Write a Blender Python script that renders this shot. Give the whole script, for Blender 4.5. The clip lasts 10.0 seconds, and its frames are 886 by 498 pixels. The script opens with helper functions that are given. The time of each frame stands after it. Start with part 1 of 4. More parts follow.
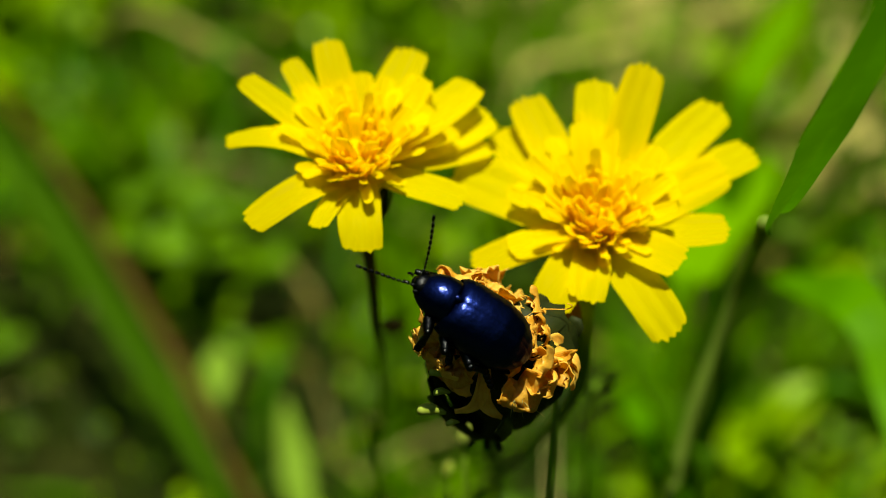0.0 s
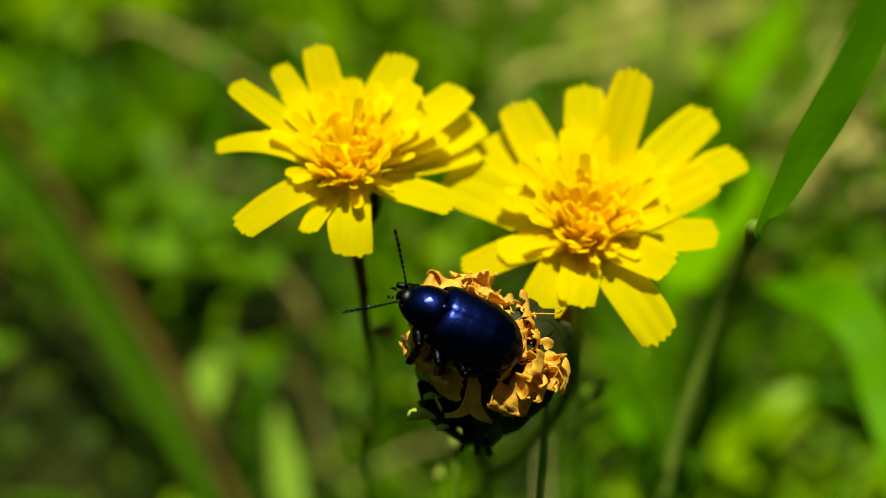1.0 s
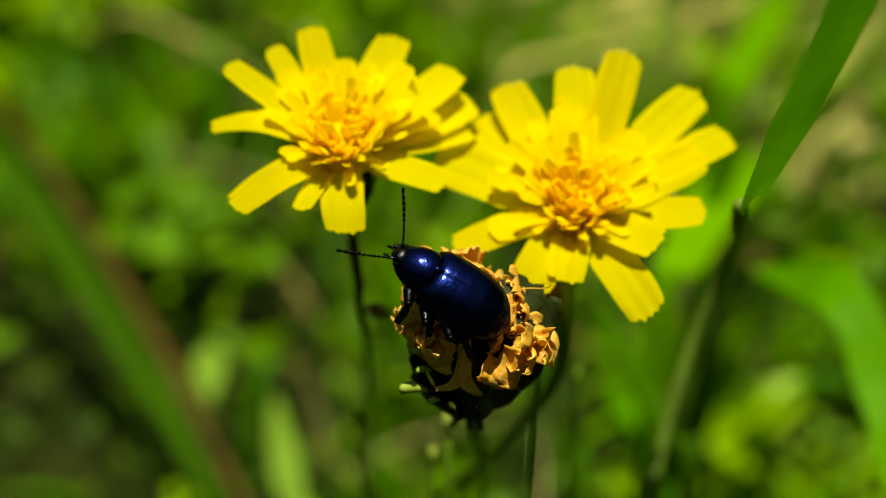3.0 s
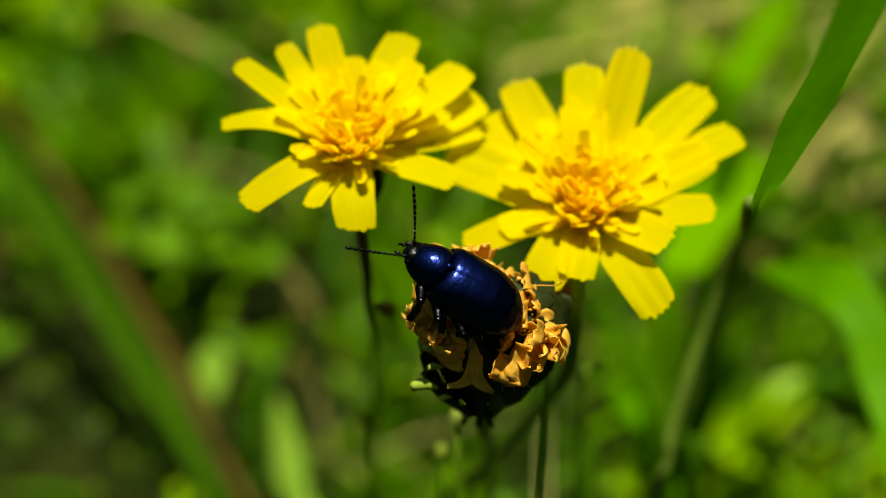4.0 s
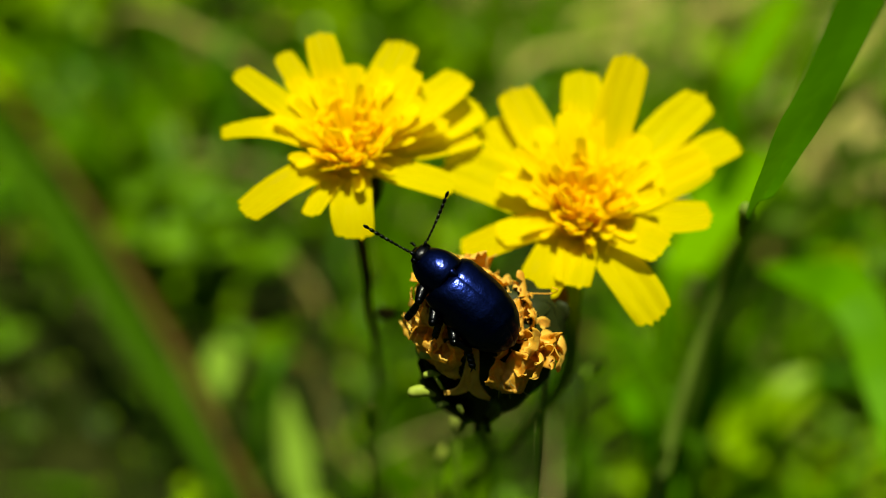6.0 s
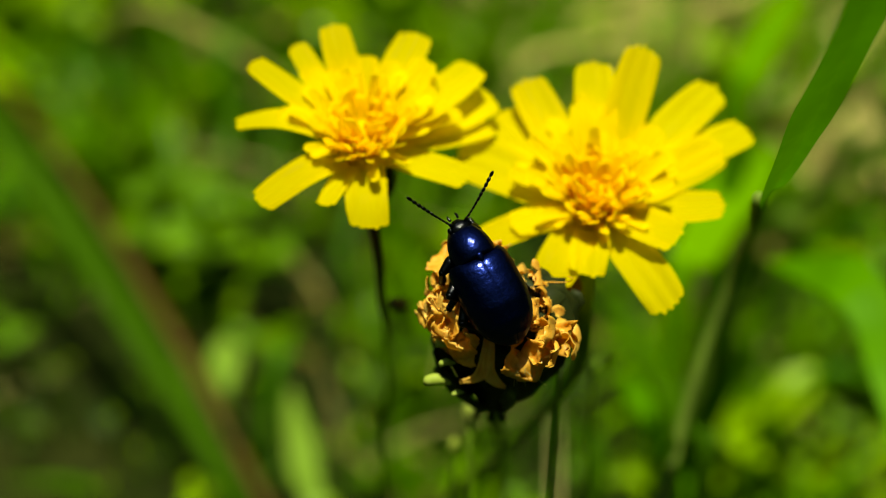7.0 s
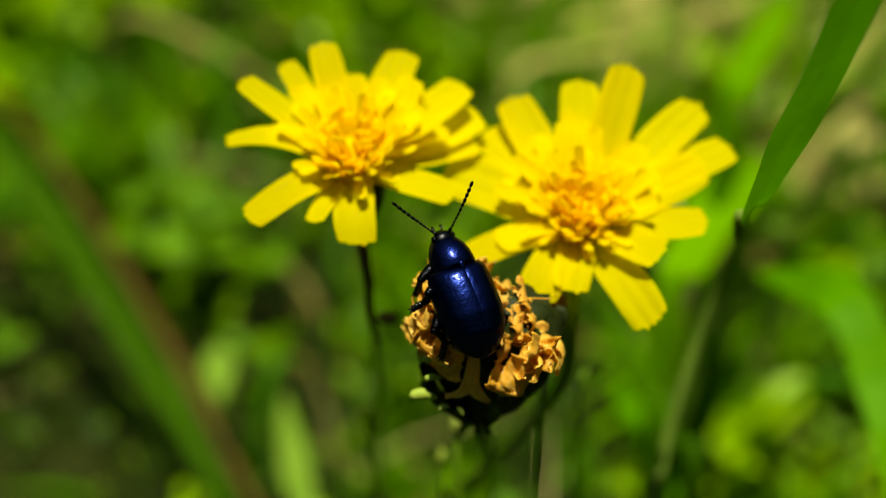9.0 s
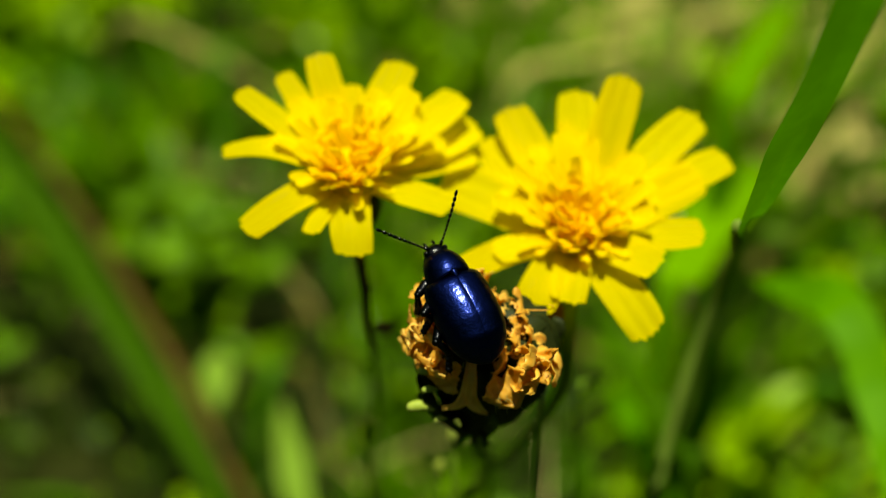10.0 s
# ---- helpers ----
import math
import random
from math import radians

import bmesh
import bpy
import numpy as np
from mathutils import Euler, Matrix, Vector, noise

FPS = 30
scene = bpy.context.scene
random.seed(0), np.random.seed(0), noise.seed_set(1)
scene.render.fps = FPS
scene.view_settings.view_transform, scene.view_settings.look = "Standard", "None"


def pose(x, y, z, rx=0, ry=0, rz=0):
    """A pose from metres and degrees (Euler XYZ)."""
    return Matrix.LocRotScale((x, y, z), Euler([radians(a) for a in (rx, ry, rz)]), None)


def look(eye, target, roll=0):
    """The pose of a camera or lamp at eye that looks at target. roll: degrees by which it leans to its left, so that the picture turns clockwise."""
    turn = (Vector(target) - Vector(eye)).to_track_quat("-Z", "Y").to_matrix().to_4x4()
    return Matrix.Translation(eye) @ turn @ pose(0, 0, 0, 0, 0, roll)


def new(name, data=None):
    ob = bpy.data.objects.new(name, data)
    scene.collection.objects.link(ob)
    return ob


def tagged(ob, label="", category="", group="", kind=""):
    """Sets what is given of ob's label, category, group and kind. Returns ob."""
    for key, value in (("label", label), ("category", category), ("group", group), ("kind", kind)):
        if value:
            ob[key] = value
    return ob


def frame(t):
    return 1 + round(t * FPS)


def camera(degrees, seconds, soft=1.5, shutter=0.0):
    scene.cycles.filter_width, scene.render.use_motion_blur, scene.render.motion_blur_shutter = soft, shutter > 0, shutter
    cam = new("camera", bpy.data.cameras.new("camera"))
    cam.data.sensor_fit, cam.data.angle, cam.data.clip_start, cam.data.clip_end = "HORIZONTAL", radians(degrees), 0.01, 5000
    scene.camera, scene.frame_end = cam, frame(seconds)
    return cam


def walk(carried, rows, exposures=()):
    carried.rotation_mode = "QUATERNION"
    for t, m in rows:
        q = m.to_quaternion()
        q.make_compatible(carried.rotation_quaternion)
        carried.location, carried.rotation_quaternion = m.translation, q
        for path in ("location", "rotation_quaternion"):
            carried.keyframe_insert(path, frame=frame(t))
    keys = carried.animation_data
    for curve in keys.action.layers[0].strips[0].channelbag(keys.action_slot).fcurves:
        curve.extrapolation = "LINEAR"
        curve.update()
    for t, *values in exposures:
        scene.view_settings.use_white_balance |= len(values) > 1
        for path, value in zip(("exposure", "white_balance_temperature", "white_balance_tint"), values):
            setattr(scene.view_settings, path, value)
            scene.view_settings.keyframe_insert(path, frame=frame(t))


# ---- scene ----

# camera: a phone held close over the flowers, looking down into the meadow
EYE, TILT = 0.27, -35.0
FOCUS = 0.1055
cam = camera(38.9, 10.0, soft=0.9)
cam.data.dof.use_dof = True
cam.data.dof.focus_distance = FOCUS
cam.data.dof.aperture_fstop = 12.3
ROWS = [
    (0, 0.00000, 0.00000, 0.00000, 0.000, -0.000, 0.000),
    (0.5, -0.00031, 0.00032, 0.00037, 0.468, -0.298, 0.054),
    (1, 0.00020, -0.00044, 0.00012, 0.441, -0.356, -0.071),
    (1.5, -0.00032, -0.00151, 0.00031, 0.328, -0.217, -0.070),
    (2, 0.00087, -0.00203, 0.00107, 0.158, -0.217, -0.140),
    (2.5, 0.00146, -0.00212, 0.00188, 0.283, -0.268, -0.115),
    (4, 0.00005, -0.00252, 0.00208, 0.306, -0.330, -0.200),
    (4.5, 0.00076, -0.00287, 0.00329, 0.286, -0.252, -0.194),
    (5, 0.00038, -0.00282, 0.00393, 0.174, -0.160, -0.206),
    (5.5, 0.00176, -0.00089, 0.00316, -0.043, 0.105, -0.215),
    (7, -0.00014, -0.00197, 0.00361, -0.100, 0.134, -0.360),
    (7.5, 0.00097, -0.00142, 0.00544, 0.005, 0.029, -0.404),
    (8, 0.00044, -0.00176, 0.00530, 0.073, 0.039, -0.302),
    (8.5, -0.00022, -0.00121, 0.00506, 0.058, -0.019, -0.074),
    (9, 0.00077, -0.00090, 0.00537, 0.113, -0.046, -0.250),
    (9.5, 0.00079, 0.00022, 0.00522, 0.257, -0.093, -0.188),
    (10, 0.00094, -0.00016, 0.00519, 0.273, -0.103, -0.319),
]
walk(cam, [(t, pose(0, 0, EYE, 90 + TILT) @ pose(*row)) for t, *row in ROWS], [(0.0, 0.86, 7900, -15), (10.0, 0.86, 7900, -15)])

# light: a high sun, and the sky
SUN_ELEVATION, SUN_AZIMUTH = 84.0, 195.0  # azimuth clockwise from +y
world = bpy.data.worlds.new("world")
scene.world = world
world.use_nodes = True
wn = world.node_tree.nodes
sky = wn.new("ShaderNodeTexSky")
sky.sky_type = "NISHITA"
sky.sun_disc = False
sky.sun_elevation = radians(SUN_ELEVATION)
sky.sun_rotation = radians(SUN_AZIMUTH)
world.node_tree.links.new(sky.outputs[0], wn["Background"].inputs["Color"])
wn["Background"].inputs["Strength"].default_value = 0.036
sun = new("sun", bpy.data.lights.new("sun", "SUN"))
sun.data.energy = 4.5
sun.data.angle = radians(0.5)
sun.data.color = (1.0, 0.95, 0.86)
_e, _a = radians(SUN_ELEVATION), radians(SUN_AZIMUTH)
SUN_WAY = Vector((math.cos(_e) * math.sin(_a), math.cos(_e) * math.cos(_a), math.sin(_e)))
sun.matrix_world = look(SUN_WAY * 5, (0, 0, 0))


# ---- materials ----
def material(name):
    m = bpy.data.materials.new(name)
    m.use_nodes = True
    return m, m.node_tree.nodes, m.node_tree.links, m.node_tree.nodes["Principled BSDF"]


def noise_node(n, l, scale, detail=4.0, stretch=(1, 1, 1), coord="Object"):
    tc = n.new("ShaderNodeTexCoord")
    mp = n.new("ShaderNodeMapping")
    mp.inputs["Scale"].default_value = stretch
    tx = n.new("ShaderNodeTexNoise")
    tx.inputs["Scale"].default_value = scale
    tx.inputs["Detail"].default_value = detail
    l.new(tc.outputs[coord], mp.inputs["Vector"])
    l.new(mp.outputs[0], tx.inputs["Vector"])
    return tx.outputs["Fac"]


def ramp(n, l, fac, stops):
    r = n.new("ShaderNodeValToRGB")
    while len(r.color_ramp.elements) < len(stops):
        r.color_ramp.elements.new(0.5)
    for e, (p, c) in zip(r.color_ramp.elements, stops):
        e.position, e.color = p, (*c, 1)
    l.new(fac, r.inputs["Fac"])
    return r.outputs["Color"]


def mixed(n, l, fac, a, b, mode="MIX"):
    x = n.new("ShaderNodeMix")
    x.data_type, x.blend_type = "RGBA", mode
    for sock, v in ((x.inputs["Factor"], fac), (x.inputs["A"], a), (x.inputs["B"], b)):
        if hasattr(v, "is_output"):
            l.new(v, sock)
        elif isinstance(v, tuple):
            sock.default_value = (*v, 1)
        else:
            sock.default_value = v
    return x.outputs["Result"]


def bumped(n, l, bsdf, fac, metres, strength=0.6):
    b = n.new("ShaderNodeBump")
    b.inputs["Strength"].default_value = strength
    b.inputs["Distance"].default_value = metres
    l.new(fac, b.inputs["Height"])
    l.new(b.outputs[0], bsdf.inputs["Normal"])
    return b.outputs[0]


def leafy(name, dark, mid, light, rough=0.45, through_light=0.35, fine=900.0, coarse=120.0, stretch=(1, 1, 1), bump=0.00008, vary="object", coord="Object", gloss=0.14):
    """A thin living or dried leaf or petal: two scales of colour, gloss, and light that passes through it."""
    m, n, l, b = material(name)
    small = noise_node(n, l, fine, 4, stretch, coord)
    large = noise_node(n, l, coarse, 3, (1, 1, 1), coord)
    c = ramp(n, l, large, [(0.3, dark), (0.5, mid), (0.72, light)])
    c = mixed(n, l, 0.35, c, ramp(n, l, small, [(0.35, dark), (0.65, light)]))
    if vary:
        info = n.new("ShaderNodeObjectInfo" if vary == "object" else "ShaderNodeNewGeometry")
        out = info.outputs["Random"] if vary == "object" else info.outputs["Random Per Island"]
        c = mixed(n, l, 0.45, c, ramp(n, l, out, [(0.0, dark), (0.5, mid), (1.0, light)]))
    l.new(c, b.inputs["Base Color"])
    b.inputs["Roughness"].default_value = rough
    b.inputs["Specular IOR Level"].default_value = gloss
    nrm = bumped(n, l, b, small, bump)
    t = n.new("ShaderNodeBsdfTranslucent")
    l.new(c, t.inputs["Color"])
    l.new(nrm, t.inputs["Normal"])
    mx = n.new("ShaderNodeMixShader")
    mx.inputs["Fac"].default_value = through_light
    l.new(b.outputs[0], mx.inputs[1])
    l.new(t.outputs[0], mx.inputs[2])
    l.new(mx.outputs[0], n["Material Output"].inputs["Surface"])
    return m


M_PETAL = leafy("petal", (0.76, 0.56, 0.002), (0.83, 0.67, 0.003), (0.87, 0.73, 0.005), 0.6, 0.62, 700, 150, (4, 0.5, 1), 0.00006)
M_FLORET = leafy("floret", (0.96, 0.69, 0.006), (0.97, 0.75, 0.010), (0.97, 0.80, 0.015), 0.6, 0.62, 900, 300)
M_INNER = leafy("inner_petal", (0.90, 0.66, 0.003), (0.94, 0.73, 0.004), (0.95, 0.77, 0.006), 0.6, 0.62, 700, 150, (4, 0.5, 1), 0.00006)
M_STEM = leafy("stem", (0.08, 0.14, 0.010), (0.13, 0.21, 0.02), (0.18, 0.27, 0.03), 0.5, 0.1, 800, 100, (1, 1, 0.3))
M_STEM_BROWN = leafy("stem_brown", (0.03, 0.02, 0.01), (0.06, 0.045, 0.02), (0.10, 0.08, 0.03), 0.55, 0.0, 800, 100, (1, 1, 0.3))
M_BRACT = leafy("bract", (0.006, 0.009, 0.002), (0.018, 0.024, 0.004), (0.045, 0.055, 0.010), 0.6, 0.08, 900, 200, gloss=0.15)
M_BRACT_PALE = leafy("bract_pale", (0.24, 0.30, 0.04), (0.36, 0.43, 0.07), (0.48, 0.54, 0.14), 0.45, 0.2, 900, 200)
M_WITHERED = leafy("withered", (0.62, 0.26, 0.018), (0.88, 0.50, 0.06), (0.94, 0.67, 0.18), 0.38, 0.42, 1500, 450, (1, 1, 1), 0.00012, gloss=0.4)
M_BROWN = leafy("withered_brown", (0.04, 0.018, 0.006), (0.12, 0.05, 0.015), (0.22, 0.10, 0.03), 0.6, 0.1, 1200, 300)
M_GRASS = leafy("grass", (0.018, 0.056, 0.002), (0.060, 0.165, 0.003), (0.22, 0.43, 0.007), 0.3, 0.4, 500, 60, (1, 1, 1), 0.00008, "island", gloss=0.09)
M_HERB = leafy("herb_leaf", (0.016, 0.042, 0.002), (0.066, 0.15, 0.003), (0.33, 0.52, 0.010), 0.3, 0.35, 300, 40, (1, 1, 1), 0.0001, "island", gloss=0.09)
# ground cover near black: shade between the plants is put into its colour
M_SHADED_COVER = leafy("shaded_cover", (0.004, 0.011, 0.001), (0.014, 0.034, 0.002), (0.085, 0.15, 0.004), 0.5, 0.2, 300, 40, (1, 1, 1), 0.0001, "island", gloss=0.09)
# yellow-green brightened so that herb leaves read as sunlit patches
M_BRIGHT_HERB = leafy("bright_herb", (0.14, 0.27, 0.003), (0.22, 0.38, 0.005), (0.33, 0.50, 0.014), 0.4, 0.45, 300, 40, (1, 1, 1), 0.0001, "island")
M_LITTER = leafy("litter", (0.035, 0.026, 0.004), (0.075, 0.058, 0.009), (0.15, 0.115, 0.02), 0.7, 0.15, 300, 40, (1, 1, 1), 0.0001, "island")
M_LEAF = leafy("leaf", (0.08, 0.23, 0.002), (0.11, 0.30, 0.003), (0.16, 0.37, 0.006), 0.5, 0.5, 400, 40, gloss=0.05)
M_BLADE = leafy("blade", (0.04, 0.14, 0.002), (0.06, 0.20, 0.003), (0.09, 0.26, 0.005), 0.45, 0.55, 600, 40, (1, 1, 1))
# lit copy of the blade green: the sunlight is in its colour
M_BLADE_SUNLIT = leafy("blade_sunlit", (0.14, 0.34, 0.003), (0.21, 0.46, 0.005), (0.28, 0.54, 0.01), 0.45, 0.6, 600, 40, (1, 1, 1))
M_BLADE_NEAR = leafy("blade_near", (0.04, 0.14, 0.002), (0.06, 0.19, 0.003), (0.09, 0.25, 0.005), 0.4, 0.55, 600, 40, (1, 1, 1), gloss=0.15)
# shaded copy of the blade green, dimmed by colour alone
M_BLADE_SHADED = leafy("blade_shaded", (0.028, 0.082, 0.002), (0.046, 0.115, 0.003), (0.07, 0.155, 0.005), 0.6, 0.45, 600, 40, (1, 1, 1), gloss=0.04)
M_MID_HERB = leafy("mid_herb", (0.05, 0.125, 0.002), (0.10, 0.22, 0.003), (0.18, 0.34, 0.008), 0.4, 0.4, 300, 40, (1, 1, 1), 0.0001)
M_PALE_LEAF = leafy("pale_leaf", (0.13, 0.24, 0.02), (0.18, 0.30, 0.03), (0.24, 0.37, 0.05), 0.5, 0.4, 400, 40)
M_CULM = leafy("culm", (0.14, 0.22, 0.03), (0.18, 0.27, 0.04), (0.23, 0.32, 0.055), 0.55, 0.5, 600, 60)
M_RUST = leafy("rust_blade", (0.06, 0.032, 0.003), (0.09, 0.050, 0.005), (0.13, 0.075, 0.008), 0.55, 0.35, 600, 60)
M_STRAW = leafy("straw", (0.24, 0.19, 0.05), (0.40, 0.33, 0.10), (0.55, 0.48, 0.20), 0.6, 0.2, 600, 60, (1, 1, 1), 0.0001, "island")


def soil_material():
    m, n, l, b = material("soil")
    large, small = noise_node(n, l, 9, 4), noise_node(n, l, 160, 6)
    # soil colours darkened to stand for the shade under the growth
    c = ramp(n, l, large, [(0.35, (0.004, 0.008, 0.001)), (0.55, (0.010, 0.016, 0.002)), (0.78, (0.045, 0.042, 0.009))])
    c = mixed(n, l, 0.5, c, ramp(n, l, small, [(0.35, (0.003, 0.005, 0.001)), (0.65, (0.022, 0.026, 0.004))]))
    l.new(c, b.inputs["Base Color"])
    b.inputs["Roughness"].default_value = 0.9
    b.inputs["Specular IOR Level"].default_value = 0.05
    bumped(n, l, b, small, 0.004, 0.8)
    return m


def shell_material(name, blue, rough, pits, coat):
    m, n, l, b = material(name)
    small, large = noise_node(n, l, pits, 3), noise_node(n, l, 400, 3)
    c = mixed(n, l, large, blue, tuple(0.55 * v for v in blue))
    l.new(c, b.inputs["Base Color"])
    b.inputs["Metallic"].default_value = 1.0
    r = n.new("ShaderNodeMapRange")
    r.inputs["To Min"].default_value, r.inputs["To Max"].default_value = rough * 0.8, rough * 1.25
    l.new(large, r.inputs["Value"])
    l.new(r.outputs[0], b.inputs["Roughness"])
    b.inputs["Coat Weight"].default_value = coat
    b.inputs["Coat Roughness"].default_value = 0.17
    b.inputs["Specular Tint"].default_value = (0.16, 0.20, 0.45, 1)
    nrm = bumped(n, l, b, small, 0.00006, 0.8)
    l.new(nrm, b.inputs["Coat Normal"])
    return m


M_SOIL = soil_material()
M_SHELL = shell_material("beetle_shell", (0.0025, 0.0085, 0.085), 0.31, 2600, 0.24)
M_BLACK = shell_material("beetle_black", (0.006, 0.006, 0.009), 0.35, 5200, 0.3)


# ---- building helpers ----
def mesh_of(bm, mat, name):
    me = bpy.data.meshes.new(name)
    bm.normal_update()
    bm.to_mesh(me)
    bm.free()
    for p in me.polygons:
        p.use_smooth = True
    me.materials.append(mat)
    return me


def part(name, bm, mat, parent, label="", m=None):
    """Links a bmesh, or a mesh already made, as one part of a thing."""
    data = mesh_of(bm, mat, name) if isinstance(bm, bmesh.types.BMesh) else bm
    ob = new(name, data)
    ob.parent = parent
    if m is not None:
        ob.matrix_basis = m
    if label:
        tagged(ob, label)
    return ob


def thing(name, m, label, category, group=""):
    return_ob = new(name)
    return_ob.empty_display_size = 0.005
    return_ob.matrix_basis = m
    return tagged(return_ob, label, category, group)


def spline(points, steps):
    """Catmull-Rom through the points."""
    p = [Vector(q) for q in points]
    p = [2 * p[0] - p[1]] + p + [2 * p[-1] - p[-2]]
    out = []
    for i in range(1, len(p) - 2):
        for k in range(steps):
            t = k / steps
            a, b, c, d = p[i - 1], p[i], p[i + 1], p[i + 2]
            out.append(0.5 * ((2 * b) + (c - a) * t + (2 * a - 5 * b + 4 * c - d) * t * t + (3 * b - a - 3 * c + d) * t ** 3))
    out.append(p[-2])
    return out


def tube(bm, points, radii, sides=8, steps=4, rough=0.0, seed=0):
    """A closed round tube along a smooth line; radii go from point to point."""
    line = spline(points, steps)
    n = len(line)
    rings = []
    ref = Vector((0.31, 0.87, 0.38))
    for i, q in enumerate(line):
        way = (line[min(i + 1, n - 1)] - line[max(i - 1, 0)]).normalized()
        side = way.cross(ref).normalized()
        up = side.cross(way)
        f = i / (n - 1) * (len(radii) - 1)
        k = min(int(f), len(radii) - 2)
        r = radii[k] + (radii[k + 1] - radii[k]) * (f - k)
        ring = []
        for j in range(sides):
            a = 2 * math.pi * j / sides
            rr = r * (1 + rough * noise.noise(Vector((q.x * 900 + seed, q.y * 900 + j * 2.1, q.z * 900))))
            ring.append(bm.verts.new(q + rr * (math.cos(a) * side + math.sin(a) * up)))
        rings.append(ring)
    for a, b in zip(rings, rings[1:]):
        for j in range(sides):
            bm.faces.new((a[j], a[(j + 1) % sides], b[(j + 1) % sides], b[j]))
    bm.faces.new(rings[0][::-1])
    bm.faces.new(rings[-1])
    return bm


def blob(bm, centre, size, seg=12, rings=8, turn=None, rough=0.0, seed=0.0):
    """A rounded lump with its own three radii."""
    m = Matrix.Translation(centre) @ (turn.to_4x4() if turn else Matrix()) @ Matrix.Diagonal((*size, 1))
    made = bmesh.ops.create_uvsphere(bm, u_segments=seg, v_segments=rings, radius=1, matrix=m)["verts"]
    if rough:
        c = Vector(centre)
        for v in made:
            v.co = c + (v.co - c) * (1 + rough * noise.noise((v.co - c) * 500 + Vector((seed, 0, 0))))
    return bm


def sheet(bm, rows, thick):
    """A thin leaf from rows of points: an upper and a lower skin, closed at the rim, or a single membrane where it lets light through."""
    nr, nc = len(rows), len(rows[0])
    P = np.array([[tuple(v) for v in r] for r in rows])
    du = np.gradient(P, axis=0)
    dv = np.gradient(P, axis=1)
    nm = np.cross(dv, du)
    nm /= np.linalg.norm(nm, axis=2, keepdims=True) + 1e-12
    top = [[bm.verts.new(P[i, j] + nm[i, j] * thick / 2) for j in range(nc)] for i in range(nr)]
    if not thick:
        for i in range(nr - 1):
            for j in range(nc - 1):
                bm.faces.new((top[i][j], top[i][j + 1], top[i + 1][j + 1], top[i + 1][j]))
        return bm
    low = [[bm.verts.new(P[i, j] - nm[i, j] * thick / 2) for j in range(nc)] for i in range(nr)]
    for i in range(nr - 1):
        for j in range(nc - 1):
            bm.faces.new((top[i][j], top[i][j + 1], top[i + 1][j + 1], top[i + 1][j]))
            bm.faces.new((low[i][j], low[i + 1][j], low[i + 1][j + 1], low[i][j + 1]))
    rim = [(0, j) for j in range(nc)] + [(i, nc - 1) for i in range(1, nr)] + [(nr - 1, j) for j in range(nc - 2, -1, -1)] + [(i, 0) for i in range(nr - 2, 0, -1)]
    for (a, b), (c, d) in zip(rim, rim[1:] + rim[:1]):
        bm.faces.new((top[c][d], top[a][b], low[a][b], low[c][d]))
    return bm


def ribbon(points, width, fold=0.15, up=(0, 0, 1), thick=0.00025, steps=7, across=5, tip=0.06, belly=0.45, base=0.5, wave=0.0):
    """A long leaf along a smooth line: widest at belly, tapering to the tip, keeled along its midrib."""
    line = spline(points, steps)
    n = len(line)
    bm = bmesh.new()
    rows = []
    for i, q in enumerate(line):
        s = i / (n - 1)
        way = (line[min(i + 1, n - 1)] - line[max(i - 1, 0)]).normalized()
        side = way.cross(Vector(up)).normalized()
        top = side.cross(way)
        w = base + (1 - base) * min(1, s / belly) if s < belly else max(tip, math.cos((s - belly) / (1 - belly) * math.pi / 2) ** 0.8)
        half = width / 2 * w
        row = []
        for j in range(across):
            u = 2 * j / (across - 1) - 1
            row.append(q + side * (u * half) + top * ((abs(u) - 0.5) * fold * half + wave * half * math.sin(9 * s + 2 * u)))
        rows.append(row)
    return sheet(bm, rows, thick)


# ---- ground ----
def ground():
    """One sheet of soil out to the horizon, uneven where it is near."""
    xs = sorted(set([-60, -20, -6, -2, -1.2] + [round(-0.8 + 0.025 * i, 4) for i in range(65)] + [1.2, 2, 6, 20, 60]))
    ys = sorted(set([-60, -20, -6, -2, -1] + [round(-0.4 + 0.025 * i, 4) for i in range(65)] + [1.6, 2.4, 6, 20, 60]))
    bm = bmesh.new()
    grid = []
    for y in ys:
        row = []
        for x in xs:
            near = max(0.0, 1 - max(abs(x) / 0.9, abs(y - 0.4) / 0.9))
            z = near * (0.012 * noise.noise(Vector((x * 9, y * 9, 0))) + 0.006 * noise.noise(Vector((x * 30, y * 30, 4)))) - 0.004
            row.append(bm.verts.new((x, y, z)))
        grid.append(row)
    for a, b in zip(grid, grid[1:]):
        for j in range(len(xs) - 1):
            bm.faces.new((a[j], a[j + 1], b[j + 1], b[j]))
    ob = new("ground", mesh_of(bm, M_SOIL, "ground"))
    return tagged(ob, "uneven meadow soil with dry patches, its colour darkened for shade", "ground", kind="structure")


ground()


